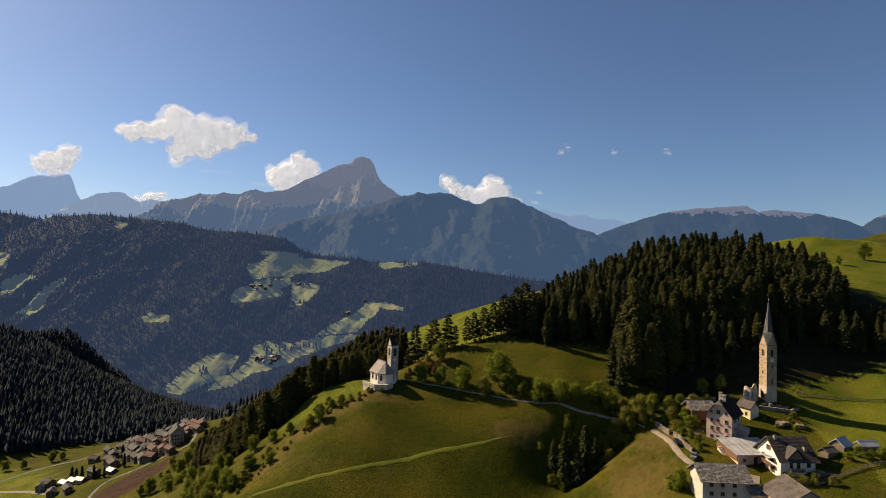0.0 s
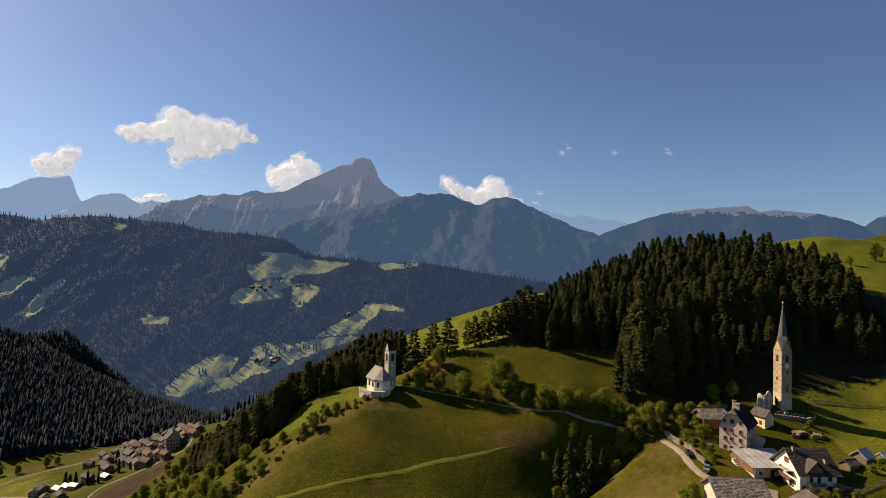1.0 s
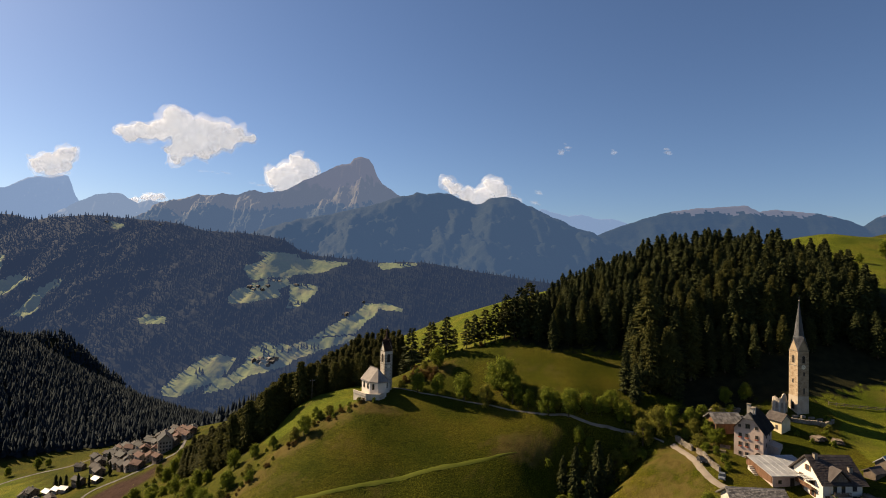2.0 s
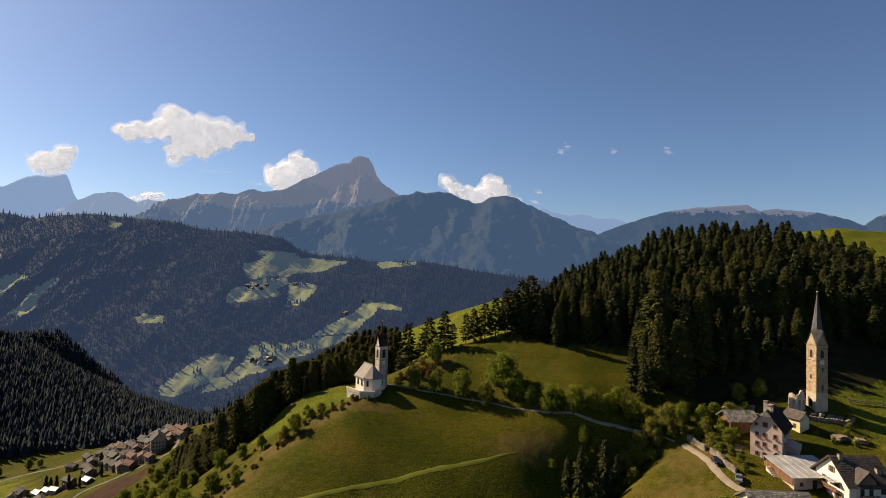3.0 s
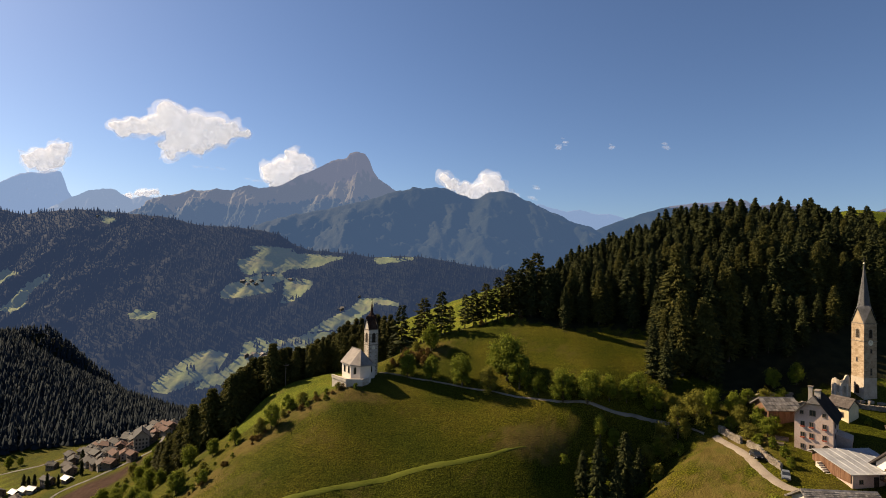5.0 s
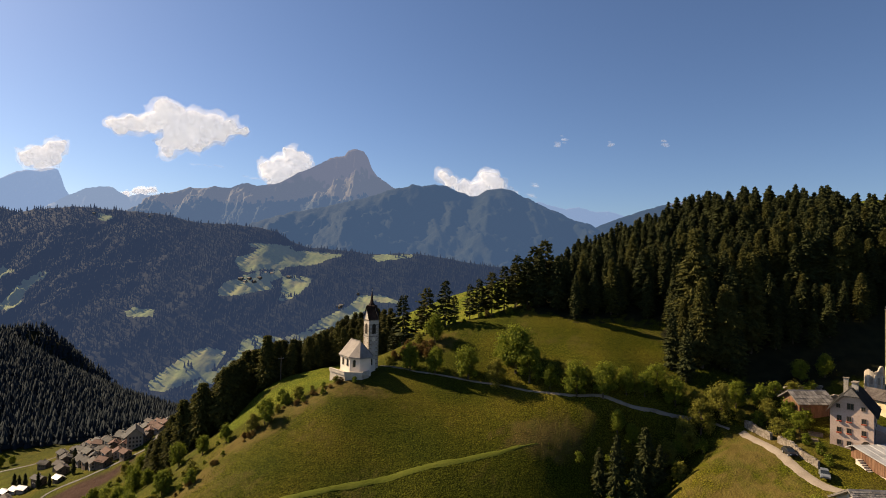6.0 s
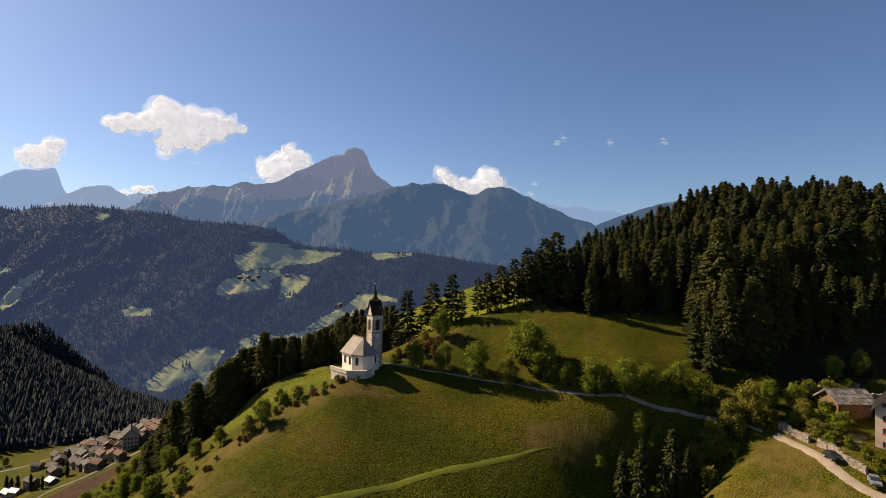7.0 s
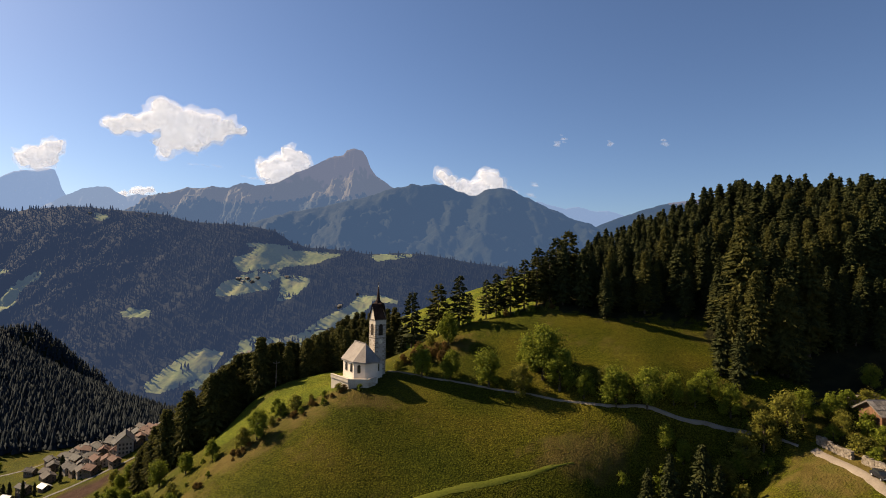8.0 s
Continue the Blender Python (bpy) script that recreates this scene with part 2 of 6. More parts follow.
# ---- the lie of the land: spot heights, most fitted to the camera's view, place by place (x, y, z) ----
KNOLL_CHAPEL = [(-22, 232, -13), (-8, 228, -13), (-32, 240, -15), (-24, 220.5, -13.7), (-29, 221.5, -14), (-34, 219, -17), (-47, 213, -24), (-57, 205, -31), (-69, 190, -42), (-14, 192, -30.6), (-1, 195, -27.7), (-63, 178, -39), (-37, 195, -28.7), (-37, 246, -14.6), (-53, 246, -18.8), (-61.5, 246, -24.3), (-66.5, 241, -30.5), (24, 200, -24.5), (0, 210, -20)]
KNOLL_MEADOW = [(12, 221, -14.3), (36, 210, -14), (44, 206, -15), (64, 209, -14), (17, 256, 3), (4, 257, 0), (31, 262, 7), (48, 254, 5.5), (64, 230, -3), (36, 240, 1.5), (-8, 252, -5), (-8, 276, -18), (6, 281, -12), (20, 286, -4), (-16, 243, -10), (32, 212.6, -13.6), (25, 216.5, -13.8)]
GULLY_HUMP = [(76, 194.5, -18.6), (60.6, 168, -31), (70, 180, -23), (79, 180, -18.6), (48, 172, -43), (50, 184, -33), (66, 190.5, -22.6), (44, 185, -38), (58, 188, -27), (51, 194, -37), (56, 197, -33), (62, 198, -28), (66, 206, -15), (45, 196, -35), (38, 195, -33.5), (51, 206.5, -14.6), (58, 206.3, -14.9), (70, 201.5, -17.2)]
HAMLET = [(93, 182, -17.3), (97, 165, -21), (76, 156, -24), (95, 146, -24), (120, 203, -7.8), (108, 197, -11.5), (92, 200, -12.5), (132, 190, -14), (123, 165, -15.5), (150, 203, -9.5), (159, 218, -2)]
FOREST_HILL = [(85, 220, -6), (103, 213, -8.5), (100, 255, 16), (134, 250, 16), (130, 300, 34), (75, 300, 20), (190, 260, 20), (280, 356, 50), (272, 400, 67), (200, 330, 42), (160, 380, 42)]
BEHIND = [(53, 450, 12), (7, 450, -3), (-40, 450, -23), (-47, 264, -22), (0, 295, -20), (-22, 285, -22), (32, 308, -6), (-72, 305, -41), (-36, 335, -36), (-100, 370, -58), (-135, 364, -86), (110, 520, 10)]
VALLEY = [(-110, 300, -74), (-240, 512, -128), (-268, 535, -137), (-316, 525, -157), (-257, 560, -133), (-260, 620, -150), (-330, 455, -168), (-358, 500, -169), (-205, 400, -133), (-470, 560, -185), (-742, 900, -94), (-724, 950, -121), (-681, 970, -150), (-656, 990, -181), (-580, 1020, -226), (-498, 1060, -274), (-790, 1150, -270), (-620, 1200, -350), (-650, 700, -110), (-200, 800, -220), (-250, 1400, -400), (300, 1200, -250), (-500, 1500, -460), (-950, 1800, -540), (-600, 2000, -560), (-300, 2000, -520), (0, 1700, -450)]
FOREGROUND = [(0, 120, -62), (0, 0, -66), (80, 60, -50), (160, 100, -32), (200, 0, -40), (-120, 100, -85), (-250, 200, -150), (-450, 300, -175), (0, -300, -60), (400, 200, 10), (500, 600, 90), (-900, 500, -20), (-900, 1300, -150), (700, 1500, -200), (-900, 2500, -450), (900, 2500, -450), (-600, -300, -180), (700, -300, 20)]
SPOTS = np.array(KNOLL_CHAPEL + KNOLL_MEADOW + GULLY_HUMP + HAMLET + FOREST_HILL + BEHIND + VALLEY + FOREGROUND, float)


def solve_spots():
    d = np.hypot(SPOTS[:, None, 0] - SPOTS[None, :, 0], SPOTS[:, None, 1] - SPOTS[None, :, 1])
    k = np.sqrt(d * d + 16.0)
    n = len(SPOTS)
    a = np.zeros((n + 3, n + 3))
    a[:n, :n], a[:n, n], a[:n, n + 1], a[:n, n + 2] = k - 0.3 * np.eye(n), 1, SPOTS[:, 0], SPOTS[:, 1]
    a[n:, :n] = a[:n, n:].T
    return np.linalg.solve(a, np.r_[SPOTS[:, 2], 0, 0, 0])


LAND = solve_spots()


def height(x, y):
    """The ground's height at places (arrays or numbers)."""
    x, y = np.asarray(x, float), np.asarray(y, float)
    if x.ndim == 0:
        return LAND[-3] + LAND[-2] * x + LAND[-1] * y + LAND[:-3] @ np.sqrt((x - SPOTS[:, 0]) ** 2 + (y - SPOTS[:, 1]) ** 2 + 16.0)
    out = LAND[-3] + LAND[-2] * x + LAND[-1] * y
    for (sx, sy, _), w in zip(SPOTS, LAND):
        out = out + w * np.sqrt((x - sx) ** 2 + (y - sy) ** 2 + 16.0)
    return out


def ground_z(x, y):
    return float(height(x, y))


def inside(poly, x, y):
    """Which of the places lie in a polygon."""
    x, y = np.asarray(x, float), np.asarray(y, float)
    hit = np.zeros(np.broadcast(x, y).shape, bool)
    for (ax, ay), (bx, by) in zip(poly, poly[1:] + poly[:1]):
        cross = (ay > y) != (by > y)
        hit ^= cross & (x < (bx - ax) * (y - ay) / (by - ay + 1e-9) + ax)
    return hit


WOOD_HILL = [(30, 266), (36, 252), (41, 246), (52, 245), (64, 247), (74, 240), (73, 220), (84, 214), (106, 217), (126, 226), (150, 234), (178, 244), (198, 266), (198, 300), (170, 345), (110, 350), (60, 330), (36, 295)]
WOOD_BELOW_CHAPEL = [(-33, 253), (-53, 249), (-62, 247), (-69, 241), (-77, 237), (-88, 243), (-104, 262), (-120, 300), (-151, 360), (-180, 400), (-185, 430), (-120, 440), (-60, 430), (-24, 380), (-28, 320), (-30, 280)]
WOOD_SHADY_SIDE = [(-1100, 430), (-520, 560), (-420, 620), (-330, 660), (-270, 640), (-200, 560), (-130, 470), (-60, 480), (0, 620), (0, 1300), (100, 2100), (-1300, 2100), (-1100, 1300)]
# Added gap without trees that lets the sun reach the bell tower.
SUN_GAP = [(112, 203), (126, 208), (92, 230), (84, 221)]
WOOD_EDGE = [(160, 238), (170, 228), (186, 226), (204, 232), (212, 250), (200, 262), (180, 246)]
# Shadow of the wood on the grass, painted with the dark forest-floor colour.
WOOD_SHADE = [(76, 206), (100, 207), (112, 209), (130, 210), (150, 216), (176, 220), (200, 224), (222, 262), (218, 300), (190, 300), (120, 240)]
WOODS = (WOOD_SHADE, WOOD_EDGE, WOOD_HILL, WOOD_BELOW_CHAPEL, WOOD_SHADY_SIDE)
LUSH = [[(122, 172), (126, 130), (240, 130), (300, 260), (320, 420), (230, 420), (205, 260), (190, 232), (132, 213), (128, 190)], [(-520, 420), (-300, 420), (-330, 470), (-380, 530), (-520, 600)], [(-62, 222), (-30, 225), (-22, 262), (-45, 285), (-80, 250)], [(-20, 262), (10, 268), (40, 275), (90, 420), (60, 520), (-60, 480)]]
PLOUGHED = [(-279, 436), (-256, 459), (-227, 464), (-224, 447), (-242, 413), (-262, 400)]


def steps(fine_from, fine_to, fine, far_lo, far_hi, growth=1.07):
    mid = list(np.arange(fine_from, fine_to, fine))
    lo, hi, d = [mid[0]], [mid[-1]], fine
    while lo[-1] > far_lo or hi[-1] < far_hi:
        d *= growth
        if lo[-1] > far_lo:
            lo.append(lo[-1] - d)
        if hi[-1] < far_hi:
            hi.append(hi[-1] + d)
    return np.array(lo[:0:-1] + mid + hi[1:])


def build_ground():
    xs, ys = steps(-72, 160, 1.1, -1500, 1100, 1.05), steps(150, 268, 1.1, -400, 2600, 1.05)
    gx, gy = np.meshgrid(xs, ys)
    gz = height(gx, gy)
    rough = np.array([[noise.fractal((x * 0.45, y * 0.45, 0), 1.0, 2.0, 3) for x in xs] for y in ys])
    gz = gz + 0.16 * rough
    n, k = len(ys), len(xs)
    i = np.arange(n * k).reshape(n, k)
    quads = np.stack([i[:-1, :-1], i[:-1, 1:], i[1:, 1:], i[1:, :-1]], -1).reshape(-1, 4)
    me = bpy.data.meshes.new("ground")
    me.from_pydata(np.stack([gx, gy, gz], -1).reshape(-1, 3).tolist(), [], quads.tolist())
    me.polygons.foreach_set("use_smooth", [True] * len(me.polygons))
    wob = np.array([[noise.noise((x * 0.08, y * 0.08, 3.0)) for x in xs] for y in ys])
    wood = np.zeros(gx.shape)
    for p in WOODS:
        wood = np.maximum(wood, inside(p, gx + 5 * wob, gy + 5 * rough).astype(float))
    dry = np.clip((wob + 0.4 * rough - 0.3) * 1.2, 0, 0.35)
    for cx, cy, rx, ry in DRY_PATCHES:
        dry = np.maximum(dry, np.clip(1.6 * (1 - np.hypot((gx - cx) / rx, (gy - cy) / ry) + 0.5 * rough), 0, 0.75))
    soil = inside(PLOUGHED, gx + 2 * rough, gy).astype(float)
    lush = np.zeros(gx.shape)
    for p in LUSH:
        lush = np.maximum(lush, inside(p, gx + 4 * wob, gy + 3 * rough).astype(float))
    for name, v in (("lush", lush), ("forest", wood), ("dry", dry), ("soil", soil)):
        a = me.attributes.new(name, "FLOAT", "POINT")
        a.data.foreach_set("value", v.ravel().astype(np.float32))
    me.materials.append(ground_material())
    return tagged(new("ground", me), "green alpine meadow hillsides falling into the valley", "ground", kind="structure")


DRY_PATCHES = [(-40, 217, 11, 5), (-52, 210, 12, 6), (-30, 221, 9, 4), (-62, 199, 9, 6), (-22, 217, 9, 3), (28, 203, 14, 5), (-4, 242, 12, 6), (76, 188, 14, 10), (62, 172, 16, 14), (-130, 352, 14, 10), (33, 262, 10, 4)]
ground = build_ground()


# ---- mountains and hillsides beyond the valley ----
# Meadows cleared in the hillside across the valley, outlined to fit the first camera view (bearing and slope,
# hundredths).
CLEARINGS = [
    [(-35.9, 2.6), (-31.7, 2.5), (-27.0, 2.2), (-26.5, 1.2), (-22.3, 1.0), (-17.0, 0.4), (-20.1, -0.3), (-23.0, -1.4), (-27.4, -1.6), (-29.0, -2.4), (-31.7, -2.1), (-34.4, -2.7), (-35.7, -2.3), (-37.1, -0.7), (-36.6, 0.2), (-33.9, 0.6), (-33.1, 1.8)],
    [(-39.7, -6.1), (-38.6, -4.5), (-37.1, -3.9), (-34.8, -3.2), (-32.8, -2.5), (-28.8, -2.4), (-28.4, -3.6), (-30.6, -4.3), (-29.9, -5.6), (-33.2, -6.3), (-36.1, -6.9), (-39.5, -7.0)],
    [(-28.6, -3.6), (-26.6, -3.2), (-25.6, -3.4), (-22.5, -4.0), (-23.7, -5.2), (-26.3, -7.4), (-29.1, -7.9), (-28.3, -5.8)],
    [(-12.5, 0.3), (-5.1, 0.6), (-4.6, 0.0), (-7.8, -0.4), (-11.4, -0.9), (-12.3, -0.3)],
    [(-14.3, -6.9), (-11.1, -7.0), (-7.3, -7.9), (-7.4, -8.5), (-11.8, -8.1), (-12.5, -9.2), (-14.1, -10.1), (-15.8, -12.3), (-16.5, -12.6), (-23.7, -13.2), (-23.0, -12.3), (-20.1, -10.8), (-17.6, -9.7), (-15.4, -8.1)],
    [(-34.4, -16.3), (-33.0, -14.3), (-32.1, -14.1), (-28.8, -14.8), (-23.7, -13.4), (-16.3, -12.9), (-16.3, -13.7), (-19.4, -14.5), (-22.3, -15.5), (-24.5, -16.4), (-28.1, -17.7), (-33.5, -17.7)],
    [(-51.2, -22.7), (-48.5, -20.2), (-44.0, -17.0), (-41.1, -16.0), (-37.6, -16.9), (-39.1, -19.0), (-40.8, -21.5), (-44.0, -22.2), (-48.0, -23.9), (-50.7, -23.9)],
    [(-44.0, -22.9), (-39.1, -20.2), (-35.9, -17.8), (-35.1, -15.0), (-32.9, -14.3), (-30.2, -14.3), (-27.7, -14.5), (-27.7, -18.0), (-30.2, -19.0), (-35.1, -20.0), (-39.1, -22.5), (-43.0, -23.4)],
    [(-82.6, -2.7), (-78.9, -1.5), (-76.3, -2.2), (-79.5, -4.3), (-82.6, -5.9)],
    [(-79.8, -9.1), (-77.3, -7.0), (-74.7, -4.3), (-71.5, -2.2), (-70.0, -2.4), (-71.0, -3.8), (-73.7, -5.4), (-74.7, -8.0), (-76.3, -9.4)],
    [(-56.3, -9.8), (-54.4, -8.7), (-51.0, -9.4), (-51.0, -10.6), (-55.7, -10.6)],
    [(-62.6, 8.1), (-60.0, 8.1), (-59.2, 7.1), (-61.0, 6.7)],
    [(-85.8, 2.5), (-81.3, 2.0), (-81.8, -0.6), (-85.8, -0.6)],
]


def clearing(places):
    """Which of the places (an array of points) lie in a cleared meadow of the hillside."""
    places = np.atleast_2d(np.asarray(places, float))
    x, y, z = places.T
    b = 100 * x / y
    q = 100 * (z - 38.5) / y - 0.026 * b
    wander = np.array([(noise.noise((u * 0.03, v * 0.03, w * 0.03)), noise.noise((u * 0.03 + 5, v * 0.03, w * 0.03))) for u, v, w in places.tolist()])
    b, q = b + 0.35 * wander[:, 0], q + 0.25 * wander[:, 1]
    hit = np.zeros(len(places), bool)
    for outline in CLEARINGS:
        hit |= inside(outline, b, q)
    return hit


def hillrange(name, crest, dist, depth, base, mats, label, seed=0.0, relief=60, columns=220, rows=46, jag=6, profile=1.15, cover=None, grain=1.0, cliff=0.0, calm=None):
    """A mountainside with a given crest line (x, z at that distance), falling towards the viewer in spurs and gullies."""
    cx, cz = np.array(crest, float).T
    xs = np.linspace(cx[0], cx[-1], columns)
    zs = np.interp(xs, cx, cz)
    verts, faces, which = [], [], []
    vs = np.r_[-0.12, -0.04, np.linspace(0, 1, rows)]
    for v in vs:
        for x, z in zip(xs, zs):
            if v <= 0:
                top = z + jag * noise.fractal((x * 0.02 * grain, seed, 0), 0.8, 2.0, 4)
                verts.append((x, dist - v * depth, top + (z - base) * 2.5 * v))
                continue
            fall = 1 - (1 - v) ** profile
            steep = cliff * min(1.0, max(0.0, (z - 540) / 220))
            fall = fall * (1 - steep) + steep * min(1.0, v / 0.06) ** 1.3
            spur = noise.ridged_multi_fractal((x * 0.0022 * grain, v * 0.9 + seed, seed), 0.9, 2.1, 5, 1.0, 2.0) - 1.0
            fine = noise.fractal((x * 0.014 * grain, v * 12, seed), 0.6, 2.1, 5)
            amp = min(1.0, v * (12 if cliff else 5)) * relief
            if calm:
                amp *= calm(x)
            y = dist - v * depth - amp * 0.8 * spur
            top = jag * noise.fractal((x * 0.02 * grain, seed, 0), 0.8, 2.0, 4) * max(0, 1 - v * 6)
            verts.append((x, y, z + top - (z - base) * fall + amp * (0.35 * spur + 0.30 * fine)))
    k = len(xs)
    for r in range(len(vs) - 1):
        for c in range(k - 1):
            i = r * k + c
            faces.append((i, i + k, i + k + 1, i + 1))
    me = mesh_of(name, verts, faces, mats, True)
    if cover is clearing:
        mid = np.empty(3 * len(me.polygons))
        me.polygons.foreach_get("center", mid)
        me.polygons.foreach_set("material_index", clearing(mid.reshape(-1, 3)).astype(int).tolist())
    elif cover:
        for p in me.polygons:
            p.material_index = cover(p.center)
    return tagged(new(name, me), label, "mountain", kind="structure")


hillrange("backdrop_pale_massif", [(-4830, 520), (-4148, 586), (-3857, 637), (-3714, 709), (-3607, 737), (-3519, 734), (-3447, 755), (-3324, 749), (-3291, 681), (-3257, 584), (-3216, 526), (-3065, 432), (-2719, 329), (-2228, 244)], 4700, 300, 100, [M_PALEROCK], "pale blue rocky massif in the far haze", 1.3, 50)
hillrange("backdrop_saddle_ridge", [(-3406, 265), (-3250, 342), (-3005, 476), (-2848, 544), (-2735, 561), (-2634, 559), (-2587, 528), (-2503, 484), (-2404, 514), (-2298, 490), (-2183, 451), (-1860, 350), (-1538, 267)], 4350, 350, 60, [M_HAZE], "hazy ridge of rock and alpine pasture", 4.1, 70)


def rock_cover(c):
    wave = 70 * noise.noise(c * 0.006) + 60 * noise.noise(c * 0.03)
    return 0 if c.z > 610 + wave else 2 if c.z > 430 + wave + 0.04 * (c.x + 1000) else 1


# The peak's flanks glow bluish too, in place of haze before them.
M_SLOPE = material("hazed_wooded_slope", [(0.010, 0.013, 0.009), (0.018, 0.022, 0.014), (0.03, 0.032, 0.02)], 0.9, 0.012, 8, 0.6, spread=0.16, glow=((0.135, 0.218, 0.37), 0.295), gloss=0.03)
M_ALP = material("hazed_alpine_grass", [(0.030, 0.027, 0.012), (0.046, 0.037, 0.016), (0.034, 0.027, 0.016)], 0.9, 0.009, 7, 0.6, spread=0.16, glow=((0.20, 0.265, 0.40), 0.29))


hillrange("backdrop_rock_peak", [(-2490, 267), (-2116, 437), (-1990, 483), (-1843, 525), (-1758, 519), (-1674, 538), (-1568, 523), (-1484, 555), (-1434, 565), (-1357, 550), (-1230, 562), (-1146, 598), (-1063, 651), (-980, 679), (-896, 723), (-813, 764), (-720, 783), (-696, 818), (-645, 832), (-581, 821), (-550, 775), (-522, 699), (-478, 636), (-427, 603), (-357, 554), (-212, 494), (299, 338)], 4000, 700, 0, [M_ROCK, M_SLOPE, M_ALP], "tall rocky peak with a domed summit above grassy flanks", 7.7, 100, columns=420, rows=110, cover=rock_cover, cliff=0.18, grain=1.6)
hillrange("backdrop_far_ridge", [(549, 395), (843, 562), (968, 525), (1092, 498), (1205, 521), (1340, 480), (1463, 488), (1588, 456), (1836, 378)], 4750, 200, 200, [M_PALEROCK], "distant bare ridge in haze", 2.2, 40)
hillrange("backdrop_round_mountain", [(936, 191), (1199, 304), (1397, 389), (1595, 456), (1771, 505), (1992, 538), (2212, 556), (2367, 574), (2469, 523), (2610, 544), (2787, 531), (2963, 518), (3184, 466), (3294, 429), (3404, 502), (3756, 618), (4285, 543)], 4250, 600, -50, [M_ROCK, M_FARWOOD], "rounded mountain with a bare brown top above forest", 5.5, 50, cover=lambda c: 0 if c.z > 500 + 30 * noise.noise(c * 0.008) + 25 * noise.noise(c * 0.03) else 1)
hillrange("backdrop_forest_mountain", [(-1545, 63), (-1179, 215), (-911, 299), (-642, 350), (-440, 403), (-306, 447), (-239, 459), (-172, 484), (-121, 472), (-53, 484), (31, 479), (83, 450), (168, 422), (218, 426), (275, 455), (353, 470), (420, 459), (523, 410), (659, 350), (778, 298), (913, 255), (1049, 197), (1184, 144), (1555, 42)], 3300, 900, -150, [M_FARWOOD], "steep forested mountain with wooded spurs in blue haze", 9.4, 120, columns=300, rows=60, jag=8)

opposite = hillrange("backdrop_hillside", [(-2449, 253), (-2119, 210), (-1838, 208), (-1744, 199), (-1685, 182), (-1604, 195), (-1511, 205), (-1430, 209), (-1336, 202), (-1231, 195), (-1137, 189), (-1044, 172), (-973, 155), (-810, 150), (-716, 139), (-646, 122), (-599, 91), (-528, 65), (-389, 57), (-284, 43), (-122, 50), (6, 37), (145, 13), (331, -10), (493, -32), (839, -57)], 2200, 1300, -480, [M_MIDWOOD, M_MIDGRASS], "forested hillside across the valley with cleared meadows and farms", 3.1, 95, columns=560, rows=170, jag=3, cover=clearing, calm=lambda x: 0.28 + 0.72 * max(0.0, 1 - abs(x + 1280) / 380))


# ---- buildings ----
def slab_roof(w, d, eave, ridge, over, thick=0.22):
    """A gable roof of two slabs, ridge along y from -over to d + over."""
    slope = (ridge - eave) / (w / 2)
    lo, hi = eave - over * slope, ridge
    x = w / 2 + over
    return prism([(-x, lo), (0, hi), (x, lo), (x, lo + thick), (0, hi + thick * 1.3), (-x, lo + thick)], "y", -over, d + over)


def window(parent, face, along, z, w=0.9, h=1.2, at=0.0, shutters=None, box_=None):
    """A window on the wall 'front' (y = at), 'left' or 'right' (x = at)."""
    turn = {"front": 0, "left": -90, "right": 90, "back": 180}[face]
    base = {"front": (along, at, z), "left": (at, along, z), "right": (at, along, z), "back": (along, at, z)}[face]
    f = part("window", boxes((-w / 2 - 0.1, -w / 2, -0.06, 0.05, -0.1, h + 0.1), (w / 2, w / 2 + 0.1, -0.06, 0.05, -0.1, h + 0.1), (-w / 2, w / 2, -0.06, 0.05, h, h + 0.1), (-w / 2 - 0.1, w / 2 + 0.1, -0.1, 0.05, -0.14, -0.02), (-0.03, 0.03, -0.04, 0.03, 0, h)), shutters or M_OLDWOOD, parent)
    f.matrix_basis = pose(*base, 0, 0, turn)
    part("pane", boxes((-w / 2, w / 2, -0.02, 0.04, 0, h)), M_GLASS, f)
    if shutters:
        for s in (-1, 1):
            part("shutter", boxes((min(s * (w / 2 + 0.1), s * (w + 0.05)), max(s * (w / 2 + 0.1), s * (w + 0.05)), -0.08, -0.01, -0.05, h + 0.05)), shutters, f)
    if box_:
        part("flower_box", boxes((-w / 2 - 0.15, w / 2 + 0.15, -0.34, -0.1, -0.32, -0.06), bevel=0.04), box_, f, "red flower box on the sill")
    return f


